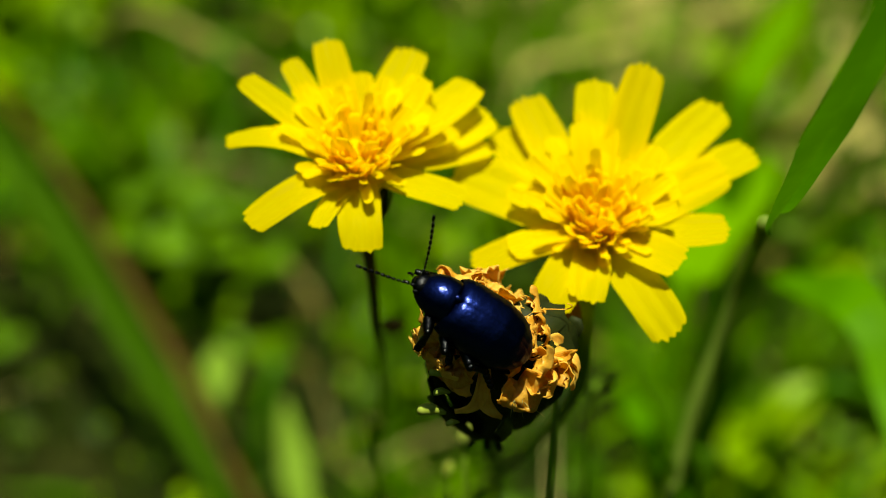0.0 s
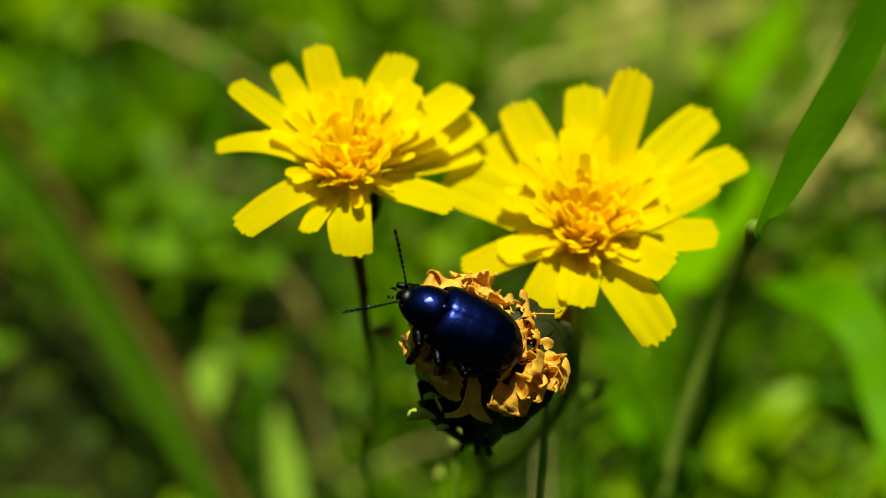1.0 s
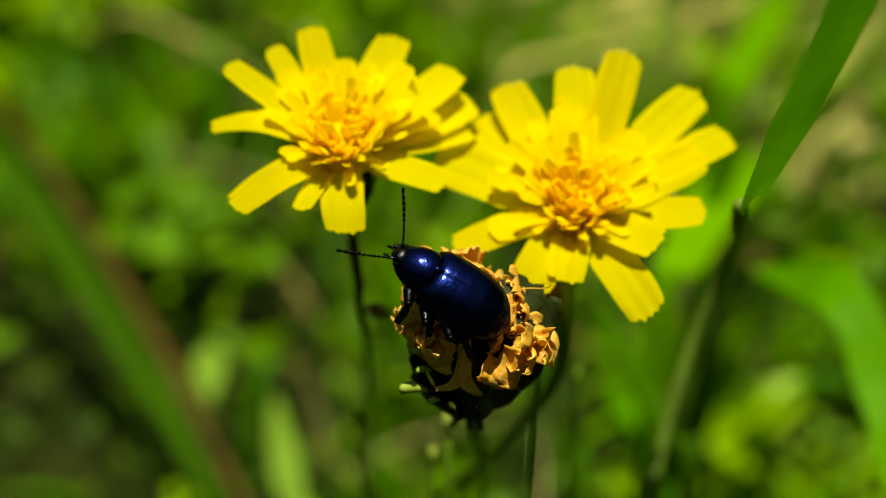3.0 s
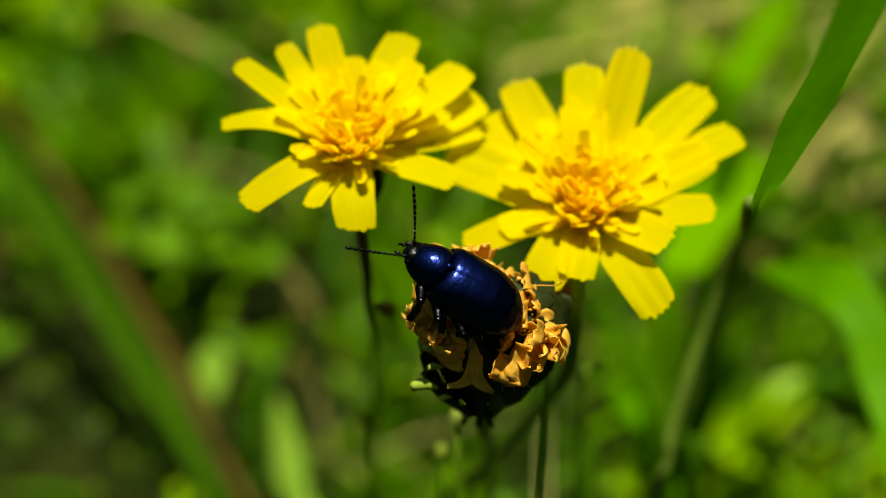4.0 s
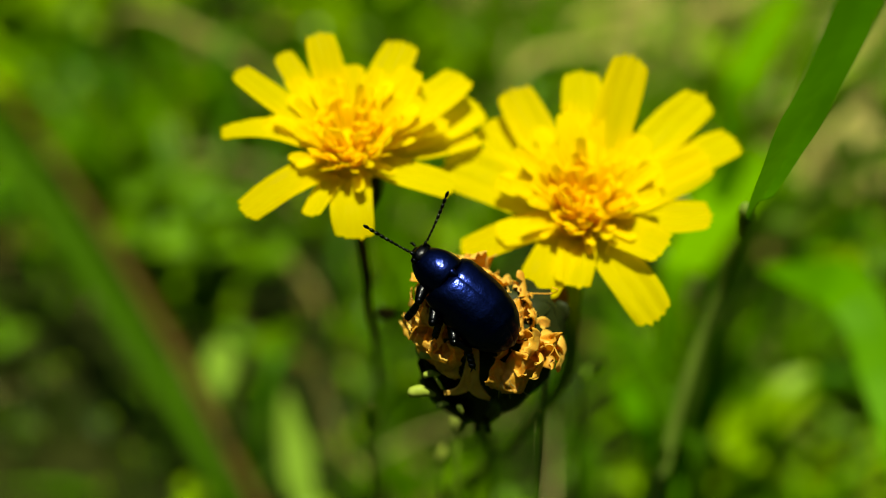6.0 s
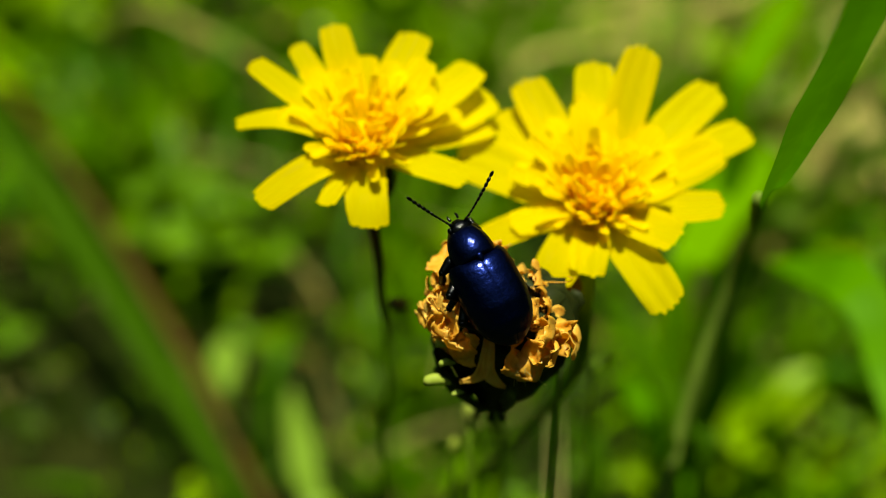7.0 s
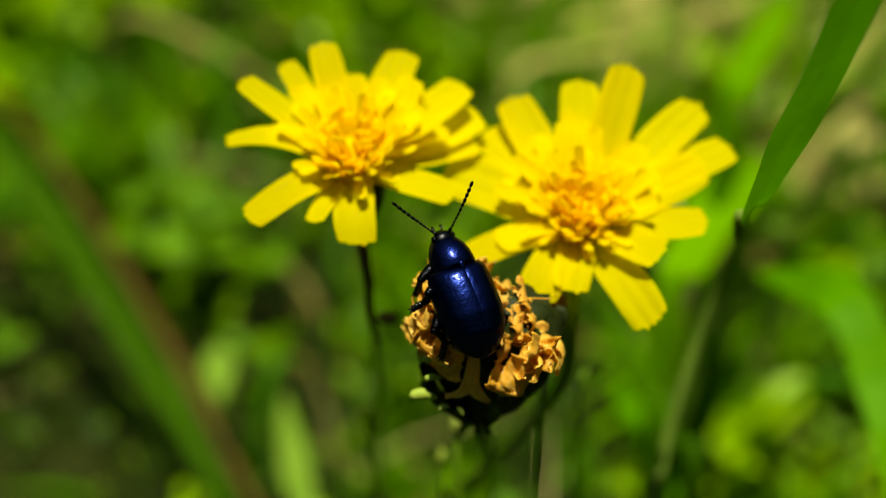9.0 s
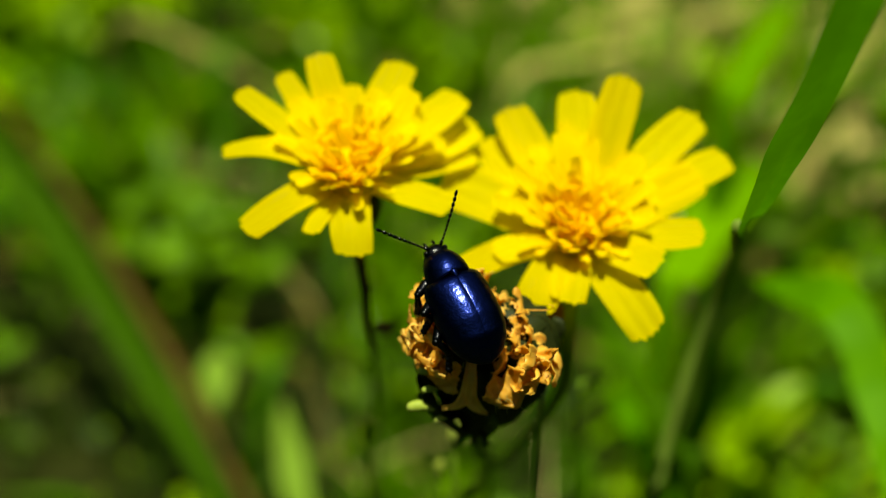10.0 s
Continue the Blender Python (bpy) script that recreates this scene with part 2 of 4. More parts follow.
# ---- flowers ----
def ligule(length, width, curl, seed, teeth=5, cup=0.10, thick=0.0):
    """One strap-shaped ray: narrow at its base, fluted lengthwise, with a toothed tip; grows along +y, face up."""
    rng = random.Random(seed)
    bm = bmesh.new()
    nr, nc = 13, 2 * teeth + 1
    rows = []
    y = z = 0.0
    twist = rng.uniform(-0.25, 0.25)
    sway = rng.uniform(-0.06, 0.06)
    for i in range(nr):
        s = i / (nr - 1)
        a = radians(curl) * (1 - 2 * s) + radians(4) * math.sin(7 * s + seed)
        if i:
            y += math.cos(a) * length / (nr - 1)
            z += math.sin(a) * length / (nr - 1)
        w = width / 2 * (0.70 + 0.30 * min(1, s / 0.4) ** 0.8) * (1 - 0.10 * max(0, s - 0.8) / 0.2)
        row = []
        for j in range(nc):
            u = 2 * j / (nc - 1) - 1
            tooth = (0.026 * length * (0.3 + 1.0 * rng.random()) if j % 2 else -0.008 * length * rng.random()) if i == nr - 1 else 0
            round_off = -0.05 * length * u * u * s ** 4
            lift = width * (cup * (u * u - 0.3) * (1 - 0.6 * s) + 0.028 * math.cos(2 * math.pi * u * 1.5) * s) + twist * u * w * s
            row.append((u * w + sway * length * s * s, y + tooth + round_off, z + lift))
        rows.append(row)
    return sheet(bm, rows, thick)


def in_mm(v):
    return tuple(0.001 * q for q in v)


def yellow_flower(foot, head, axis, bends, rays, seed, label, stem_mat, stem_radius, bump_at=None):
    """A hawkbit: thin stem, green cup of bracts, rings of yellow rays round an orange middle of florets."""
    rng = random.Random(seed)
    root = thing("yellow_flower", pose(*foot), label, "flower", "yellow flowers")
    z = Vector(axis).normalized()
    x = (Vector((1, 0, 0)) - z * z.x).normalized()
    turn = Matrix((x, z.cross(x), z)).transposed()
    place = Matrix.Translation(Vector(head) - Vector(foot)) @ turn.to_4x4()
    top = Vector(head) - Vector(foot)
    bm = bmesh.new()
    tube(bm, [(0, 0, -0.004), *[Vector(b) - Vector(foot) for b in bends], top - z * 0.0075, top - z * 0.004], [stem_radius * 1.2, stem_radius, stem_radius, stem_radius * 1.3, stem_radius * 1.8], 8, 6, 0.1, seed)
    stem = part("stem", bm, stem_mat, root)
    if bump_at:
        bm = blob(bmesh.new(), Vector(bump_at) - Vector(foot), (0.0013, 0.0009, 0.0008), 10, 6, rough=0.3)
        part("bud", bm, M_STEM_BROWN, root, "small brown withered side bud")
    bm = bmesh.new()
    tube(bm, [(0, 0, -0.0078), (0, 0, -0.0055), (0, 0, -0.002), (0, 0, -0.0004)], [0.0010, 0.0022, 0.0026, 0.0022], 14, 3)
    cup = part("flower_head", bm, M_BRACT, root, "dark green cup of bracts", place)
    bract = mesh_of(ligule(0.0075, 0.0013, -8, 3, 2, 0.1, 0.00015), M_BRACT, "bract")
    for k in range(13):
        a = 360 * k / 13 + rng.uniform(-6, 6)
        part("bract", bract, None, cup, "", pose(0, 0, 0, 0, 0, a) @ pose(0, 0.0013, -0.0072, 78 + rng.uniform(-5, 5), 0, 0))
    # outer rays as they stand, then the shorter inner rings
    for k, (az, el, length, width, curl) in enumerate(rays):
        data = mesh_of(ligule(0.001 * length, 0.00114 * width, curl, seed * 31 + k), M_PETAL, "petal")
        part("petal", data, None, cup, "", pose(0, 0, 0, 0, 0, az - 90) @ pose(0, 0.001, 0.0002 * (k % 4), el, rng.uniform(-9, 9), 0))
    sizes = ((0.0082, 0.0023, 6), (0.0075, 0.0020, 9), (0.0069, 0.0018, 7), (0.0078, 0.0019, 4))
    inner = [[mesh_of(ligule(le, wi * slim, cu, 91 + i, 4, 0.25), mat, "petal") for i, (le, wi, cu) in enumerate(sizes)] for mat, slim in ((M_PETAL, 1.0), (M_INNER, 0.85), (M_FLORET, 0.75))]
    rings = ((11, 3, 17, 0.66, 1.14), (13, 8, 25, 0.60, 1.08), (13, 18, 34, 0.52, 0.98), (12, 32, 46, 0.48, 0.84), (12, 46, 58, 0.44, 0.70), (12, 58, 72, 0.44, 0.62))
    for ring, (count, low, high, short, long) in enumerate(rings):
        for k in range(count):
            a = 360 * (k + 0.37 * ring) / count + rng.uniform(-9, 9)
            far = (0.5 + 0.5 * math.cos(radians(a))) ** 0.8
            if far < 0.62 and ring < 2 or far < 0.34 and (ring < 4 and k % 2):
                continue
            m = pose(0, 0, 0, 0, 0, a) @ pose(0, 0.0019 - 0.00028 * ring if ring < 4 else 0.0022, 0.0003 + 0.0002 * ring, low + (high - low) * far + rng.uniform(-6, 6), rng.uniform(-18, 18), 0)
            part("petal", inner[(0, 0, 1, 1, 2, 2)[ring]][(k + ring) % 4], None, cup, "", m @ Matrix.Scale((short + (long - short) * far) * rng.uniform(0.88, 1.12), 4))
    part("disc", blob(bmesh.new(), (0, 0, 0.0006), (0.0029, 0.0029, 0.0026), 20, 12), M_FLORET, cup)
    # the middle: a close tuft of young upright straps, not yet unrolled
    florets = [mesh_of(ligule(0.0032 + 0.0003 * i, 0.00100 + 0.00007 * i, 10 - 3 * i, 40 + i, 2, 0.35, 0.00008), M_FLORET, "floret") for i in range(5)]
    for k in range(52):
        r = 0.0026 * math.sqrt((k + 0.5) / 52)
        m = pose(0, 0, 0, 0, 0, 137.5 * k) @ pose(0, 0.8 * r, 0.0012, 92 - 38 * r / 0.0026 + rng.uniform(-6, 6), rng.uniform(-30, 30), 0)
        part("floret", florets[k % 5], None, cup, "", m @ Matrix.Scale(rng.uniform(0.85, 1.1), 4))
    return root


LEFT_RAYS = [
    (163, 10, 12.8, 2.4, 34), (144, 24, 13.0, 2.6, 3), (125, 19, 12.4, 2.2, 3), (107, 24, 12.6, 2.9, 2), (91, 27, 9.1, 2.4, 4),
    (71, 18, 12.8, 3.6, -4), (52, 21, 10.0, 3.2, -5), (42, 6, 13.5, 4.0, -4), (33, -2, 13.6, 4.2, 0), (27, -9, 12.1, 3.8, -4),
    (-23, -1, 9.3, 2.7, 8), (-90, -10, 8.2, 3.5, 20), (-116, 3, 7.1, 2.0, 16), (-145, 2, 11.2, 3.0, 22), (39, 26, 7.9, 1.4, 0),
]
RIGHT_RAYS = [
    (152, 4, 13.6, 4.8, -4), (126, -1, 13.8, 4.0, 3), (115, 8, 14.5, 3.8, 3), (85, 14, 14.4, 3.7, 3), (69, 23, 16.1, 3.6, 3),
    (48, 5, 17.7, 3.8, 0), (33, 1, 17.0, 3.8, -3), (25, 2, 13.0, 4.2, 4), (-3, 7, 11.2, 3.4, 4), (-35, 18, 8.0, 3.7, 14),
    (-59, -3, 11.4, 3.6, 12), (-121, 0, 8.8, 4.0, 14), (-100, 15, 7.8, 3.2, 16), (-165, -3, 11.1, 3.2, 8), (-162, 4, 7.6, 3.0, 10),
]
yellow_flower((-0.020, 0.228, 0.0), (-0.00768, 0.09981, 0.20891), (0, -0.25, 0.97), [(-0.0140, 0.194, 0.0589), (-0.0098, 0.1468, 0.131), (-0.0073, 0.1136, 0.1742), (-0.0072, 0.1051, 0.1864), (-0.0071, 0.1021, 0.1944)], LEFT_RAYS, 1,
              "yellow hawkbit flower on a thin dark stem", M_STEM_BROWN, 0.00044, (-0.0056, 0.1051, 0.1864))
yellow_flower((-0.012, 0.200, 0.0), (0.01438, 0.09738, 0.20369), (0, -0.40, 0.917), [(-0.0060, 0.162, 0.078), (0.0014, 0.1331, 0.1288), (0.0064, 0.1177, 0.1505), (0.0099, 0.1090, 0.1641), (0.0125, 0.1022, 0.1754), (0.0141, 0.0985, 0.1840), (0.0138, 0.0955, 0.1925)], RIGHT_RAYS, 2,
              "large yellow hawkbit flower on a green stem", M_STEM, 0.0006)


# ---- the withered flower head ----
def crumple(length, width, seed, curl):
    """A dried floret: a broad strap rolled in at its edges, with a few soft folds and a ragged tip."""
    rng = random.Random(seed)
    bm = bmesh.new()
    nr, nc = 18, 11
    rows = []
    y = z = x = 0.0
    yaw = 0.0
    roll = rng.uniform(0.7, 1.7)
    for i in range(nr):
        s = i / (nr - 1)
        a = radians(curl) * s * s * 1.5 + 0.35 * math.sin(4.5 * s + seed)
        yaw += rng.uniform(-0.16, 0.16)
        x += math.sin(yaw) * math.cos(a) * length / (nr - 1)
        y += math.cos(yaw) * math.cos(a) * length / (nr - 1)
        z += math.sin(a) * length / (nr - 1)
        w = width / 2 * (0.50 + 0.70 * math.sin(min(1, s * 1.1 + 0.1) * math.pi * 0.60))
        row = []
        for j in range(nc):
            u = 2 * j / (nc - 1) - 1
            fold = w * (0.34 * noise.noise(Vector((u * 1.5, s * 3.2, seed * 3.1))) + 0.09 * noise.noise(Vector((u * 5, s * 8, seed * 1.7))))
            ragged = 0.16 * length * noise.noise(Vector((u * 4, seed, 2))) if i == nr - 1 else 0.0
            row.append((x + w * math.sin(u * roll) / roll * 1.25, y + ragged + 0.08 * length * noise.noise(Vector((u * 2, s * 2, seed))), z + w * (1 - math.cos(u * roll)) / roll + fold * 1.5))
        rows.append(row)
    return sheet(bm, rows, 0.00012)


def withered_flower(foot, head):
    rng = random.Random(5)
    root = thing("withered_flower", pose(*foot), "withered hawkbit head, shrivelled orange florets over dark bracts", "flower")
    top = Vector(head) - Vector(foot)
    place = Matrix.Translation(top) @ pose(0, 0, 0, 9, 0, 0)
    bm = bmesh.new()
    tube(bm, [(0, 0, -0.004), (0.0, -0.002, 0.09), top + Vector((0.0026, 0.034, -0.053)), top + Vector((0.0008, 0.0165, -0.0305)), top + Vector((0, 0.0052, -0.0175)), top + Vector((0, 0.0022, -0.0125))], [0.0010, 0.0008, 0.0007, 0.0007, 0.0007, 0.0009], 8, 6, 0.1)
    part("stem", bm, M_STEM, root)
    bm = bmesh.new()
    tube(bm, [(-0.0006, 0.0012, -0.0142), (-0.0003, 0.0008, -0.0124), (0.0014, 0, -0.008), (0.0036, 0, -0.0026), (0.0022, 0, 0.0002), (0.0008, 0, 0.0018)], [0.0010, 0.0024, 0.0034, 0.0041, 0.0034, 0.0016], 22, 3, 0.45, 2)
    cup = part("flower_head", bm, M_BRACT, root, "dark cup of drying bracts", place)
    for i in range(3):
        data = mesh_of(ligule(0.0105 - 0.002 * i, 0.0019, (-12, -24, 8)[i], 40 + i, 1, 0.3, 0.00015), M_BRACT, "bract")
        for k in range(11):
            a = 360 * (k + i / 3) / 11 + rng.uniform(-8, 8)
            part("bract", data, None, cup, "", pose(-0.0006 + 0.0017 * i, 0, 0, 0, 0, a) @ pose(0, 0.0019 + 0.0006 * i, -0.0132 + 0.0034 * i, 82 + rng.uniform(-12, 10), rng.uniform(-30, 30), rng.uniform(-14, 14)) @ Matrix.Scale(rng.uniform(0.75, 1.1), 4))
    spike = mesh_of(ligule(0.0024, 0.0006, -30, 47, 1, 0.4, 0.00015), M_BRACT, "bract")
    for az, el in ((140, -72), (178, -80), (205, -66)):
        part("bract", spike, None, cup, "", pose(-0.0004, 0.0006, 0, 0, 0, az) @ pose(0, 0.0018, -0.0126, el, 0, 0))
    shapes = [mesh_of(crumple(0.0047 + 0.0006 * (i % 3), 0.0032 + 0.0004 * (i % 4), 11 + i, (60, -70, 110, -30, 85, -110)[i % 6]), M_WITHERED, "withered_floret") for i in range(9)]
    # a low dome of shrivelled florets; its near side has lost most of them
    for k in range(56):
        f = (k + 0.5) / 56
        a = 137.5 * k + rng.uniform(-12, 12)
        turned = (a % 360) - 180
        r = (0.0054 if turned < 0 else 0.0036) * math.sqrt(f)
        if abs(turned) < 75 and f > 0.12 or -100 < turned < -30 and f > 0.4:
            continue
        h = 0.0026 * (1 - f) - (0.0002 if turned < 0 else 0.0008)
        el = 34 - 26 * f + rng.uniform(-22, 26)
        part("withered_floret", shapes[k % 9], None, cup, "", pose(0, 0, 0, 0, 0, a) @ pose(0, r * 0.78, h, el, rng.uniform(-60, 60), rng.uniform(-40, 40)) @ Matrix.Scale(rng.uniform(0.7, 1.0) * (0.5 if turned > 60 else 0.6 if f < 0.4 else 0.7), 4))
    # tufts that stand out or hang over the rim: place from the head's top, turn, rise, roll, size
    for k, (x, y, z, az, el, roll, size) in enumerate((
            (-4.0, -1.2, 1.6, 120, 20, 30, 0.65), (-4.1, -1.8, 0.9, 135, 5, -20, 0.65), (-4.0, -2.2, 1.4, 150, 20, 70, 0.65), (-4.2, -1.4, 0.4, 110, -15, 40, 0.55), (-3.4, -1.2, 1.6, 110, 30, 30, 0.8), (-3.6, -1.8, 0.8, 125, 10, -20, 0.8), (-3.2, -2.4, 1.0, 150, 10, 50, 0.75), (-3.8, -2.4, -0.2, 130, -15, 10, 0.75), (-3.0, -2.9, 0.3, 165, -10, 80, 0.7), (-3.8, -0.4, 1.0, 95, 25, -40, 0.8), (-4.0, -1.6, -0.4, 115, -20, 60, 0.7),
            (-4.0, -2.6, 0.6, 150, -10, 0, 0.7), (-4.3, -2.0, 1.2, 140, 10, 45, 0.7), (-3.9, -3.0, 0.0, 165, -35, -30, 0.65), (-3.6, -3.4, 0.2, 175, -20, 30, 0.65), (-3.9, 0.8, 2.2, 60, 50, 0, 0.8), (-3.2, 1.2, 2.6, 20, 62, 40, 0.8),
            (2.7, -0.6, 0.9, -46, 19, 22, 0.55), (2.9, -1.6, 0.7, -100, 12, 58, 0.55), (2.1, -2.3, 0.6, -95, 9, 27, 0.55), (2.1, -0.1, 0.9, -70, 25, 14, 0.55), (3.0, -2.4, 0.4, -107, -9, 58, 0.55), (1.9, -1.3, 0.7, -70, 14, 60, 0.60), (2.5, -3.1, 0.2, -103, 8, -16, 0.60), (2.3, -0.3, 1.5, -38, 58, 69, 0.60), (2.6, -1.2, 1.4, -53, 46, -58, 0.60), (2.8, -1.9, 1.2, -101, 59, -10, 0.60), (2.2, -2.0, 1.3, -83, 56, 1, 0.55), (3.2, -1.3, 0.9, -82, 37, 13, 0.60), (-4.7, -0.4, 1.2, 75, 33, 29, 0.70), (-4.1, -0.1, 1.5, 85, 42, 78, 0.70), (-2.9, -1.3, 1.2, 85, 3, 57, 0.70), (-4.6, -1.6, 0.9, 108, 8, 11, 0.70), (-3.8, -2.4, 0.7, 106, -20, 53, 0.70), (-2.4, -2.1, 0.8, 96, -14, -69, 0.70), (-3.3, -0.4, 1.8, 80, 49, -65, 0.70), (-4.5, -2.5, 0.5, 112, -26, -55, 0.55), (-1.9, -1.4, 1.2, 63, 15, 59, 0.65), (-4.1, -1.3, 1.7, 58, 32, -72, 0.75), (-3.6, -2.2, 1.6, 104, 6, 60, 0.75), (-4.8, -1.3, 1.3, 106, 10, 79, 0.60), (-3.4, -1.4, 2.0, 69, 36, 15, 0.70), (-4.2, -2.3, 1.1, 71, -16, -14, 0.65),
            (1.6, -1.2, 1.0, -60, 38, 20, 0.55), (2.0, -2.0, 0.8, -80, 34, -40, 0.55), (1.4, -2.6, 0.6, -110, 30, 60, 0.55), (2.2, -2.8, 0.5, -100, 26, 0, 0.6), (1.0, -0.6, 1.2, -40, 40, -20, 0.5), (1.4, -3.4, 0.2, -130, 20, 40, 0.55),
            (2.9, -4.4, 0.5, -118, 6, 20, 0.8), (3.7, -4.0, 0.4, -108, 0, -30, 0.9), (2.0, -4.9, 0.1, -150, -14, 60, 0.75), (4.0, -3.2, 0.7, -82, 12, 0, 0.9), (1.5, -5.0, -0.2, -170, -26, -40, 0.7), (2.6, -4.8, 0.0, -140, -20, 10, 0.75), (3.8, -3.8, 0.1, -105, -15, 40, 0.75), (3.2, -4.6, 0.5, -125, -5, 80, 0.7),
            (-3.4, 1.4, 2.6, 40, 62, 15, 0.8), (-2.6, 2.0, 3.0, 10, 66, -20, 0.8), (-1.8, 1.8, 2.4, -10, 52, 50, 0.55), (-0.3, 1.6, 2.2, -20, 66, 20, 0.42), (1.0, 1.0, 1.6, -40, 55, 10, 0.42), (1.8, 0.2, 1.2, -50, 45, 0, 0.5), (2.4, -0.8, 1.0, -65, 38, 30, 0.6), (2.8, -1.6, 0.8, -80, 25, -30, 0.65), (2.4, -1.4, 0.5, -70, 15, 60, 0.75), (1.6, -0.4, 0.8, -50, 25, 20, 0.7), (3.0, -2.4, 0.5, -85, 15, 0, 0.65), (3.0, -2.8, 0.4, -95, 5, 20, 0.75), (2.6, -3.4, 0.2, -100, 5, -50, 0.8),
            (1.2, 1.4, 1.0, -60, 20, 20, 0.7), (1.8, 0.6, 0.9, -70, 18, -30, 0.75), (2.2, 0.0, 0.8, -85, 16, 40, 0.85), (2.3, -0.8, 0.7, -85, 18, 0, 0.9), (1.6, -0.4, 1.0, -65, 26, 10, 0.85), (2.6, -1.6, 0.5, -90, 12, -20, 0.9))):
        part("withered_floret", shapes[(k * 2) % 9], None, cup, "", pose(0.001 * x, 0.001 * y, 0.001 * z, 0, 0, az) @ pose(0, 0, 0, el, roll, 0) @ Matrix.Scale(size * (0.56 if x > 2.4 and y > -2.2 and el > 15 else 0.74 if x > 1.5 and y > -2.2 else 0.84), 4))
    bm = ribbon([Vector(in_mm(v)) for v in ((-3.3, -3.6, 0.4), (-3.2, -4.6, -0.6), (-2.9, -5.1, -1.6), (-2.4, -5.3, -2.4))], 0.0015, 0.5, (0, -1, 0.3), 0.00013, 5, 5, 0.4, 0.5, 0.5, 0.3)
    part("withered_floret", bm, M_WITHERED, cup)
    # one long floret hangs down in front and forks
    bm = ribbon([Vector(in_mm(v)) for v in ((-1.0, -3.6, 0.4), (-1.2, -5.0, -0.5), (-1.5, -5.6, -2.4), (-2.3, -5.9, -3.3), (-3.6, -6.1, -3.5))], 0.0012, 0.5, (0, -1, 0.3), 0.00013, 5, 5, 0.35, 0.5, 0.6, 0.2)
    part("withered_floret", bm, M_WITHERED, cup)
    bm = ribbon([Vector(in_mm(v)) for v in ((-0.9, -3.6, 0.4), (-1.0, -5.1, -0.5), (-1.1, -5.7, -2.4), (-0.4, -6.0, -3.6), (0.7, -6.2, -4.4))], 0.0012, 0.5, (0, -1, 0.3), 0.00013, 5, 5, 0.3, 0.5, 0.6, 0.15)
    part("withered_floret", bm, M_WITHERED, cup)
    # pale bract tips and fine bristles
    hook = bmesh.new()
    tube(hook, [(0, 0, 0), (0.0005, 0, 0.0003), (0.0013, 0, 0.0006), (0.0020, 0, 0.0004), (0.0022, 0, -0.0002)], [0.00016, 0.00030, 0.00055, 0.00050, 0.00016], 10, 4)
    hook = mesh_of(hook, M_BRACT_PALE, "bract_tip")
    for x, y, z, rz, sc in ((-4.4, -5.4, -4.6, 180, 1.0), (-4.0, -4.9, -2.4, 190, 0.6), (-4.0, -4.6, -0.8, 165, 0.75), (-3.2, -5.6, -5.6, 200, 0.5), (-3.6, -5.2, -1.6, 120, 0.55), (-3.4, -5.0, -0.9, 100, 0.55)):
        part("bract_tip", hook, None, cup, "pale green curled bract tip", pose(0.001 * x, 0.001 * y, 0.001 * z, 0, 0, rz) @ Matrix.Scale(sc, 4))
    for k in range(10):
        bm = bmesh.new()
        a, b = Vector((0.0005 + 0.0002 * k, -0.0052, -0.001)), Vector((rng.uniform(0.001, 0.0042), -0.0072, rng.uniform(-0.0032, -0.0002)))
        tube(bm, [a, (a + b) / 2 + Vector((0, -0.0003, 0.0002)), b], [0.00004, 0.00004, 0.00002], 4, 2)
        part("bristle", bm, M_STRAW, cup)
    bm = bmesh.new()
    tube(bm, [(0.0026, 0.0002, 0.0022), (0.0042, -0.0002, 0.0030), (0.0058, -0.0004, 0.0032), (0.0064, -0.0004, 0.0036), (0.0059, -0.0004, 0.0040)], [0.00009, 0.00006, 0.00005, 0.00005, 0.00004], 5, 4)
    part("dry_style", bm, M_WITHERED, cup, "thin curled dry style")
    return root


W_HEAD = (0.0046, 0.0856, 0.2013)
withered_flower((0.0080, 0.128, 0.0), W_HEAD)


# ---- the beetle ----
def shell_profile(table, y):
    for (a, va), (b, vb) in zip(table, table[1:]):
        if a >= y >= b:
            s = (a - y) / (a - b)
            s = s * s * (3 - 2 * s) * 0.35 + s * 0.65
            return va + (vb - va) * s
    return table[-1][1]


WIDTH = [(0.0, 2.42), (-0.5, 2.70), (-1.6, 2.84), (-4.2, 2.92), (-5.6, 2.74), (-6.6, 2.34), (-7.4, 1.74), (-8.0, 1.00), (-8.3, 0.05)]
HEIGHT = [(0.0, 1.72), (-0.7, 2.20), (-1.7, 2.47), (-3.0, 2.66), (-4.4, 2.68), (-6.1, 2.30), (-7.2, 1.5), (-7.9, 0.7), (-8.3, 0.1)]


def elytron(side):
    bm = bmesh.new()
    rows = []
    ny, na = 34, 16
    for i in range(ny):
        s = i / (ny - 1)
        y = -8.3 * (1 - (1 - s) ** 1.35) if s > 0 else 0.0
        w, h = shell_profile(WIDTH, y), shell_profile(HEIGHT, y)
        row = []
        for j in range(na):
            a = math.radians(112) * (j / (na - 1)) ** 1.25
            x = max(0.002, w * math.sin(a) ** 0.9) if j else 0.002
            z = h * (math.cos(a) if a < math.pi / 2 else 0.9 * math.cos(a))
            z -= 0.05 * math.exp(-(x / 0.05) ** 2)
            if y > -0.6:
                z -= 0.5 * (y + 0.6) ** 2 * 1.6
            row.append((0.001 * side * x, 0.001 * y, 0.001 * z))
        rows.append(row if side > 0 else row[::-1])
    return sheet(bm, rows, 0.0)


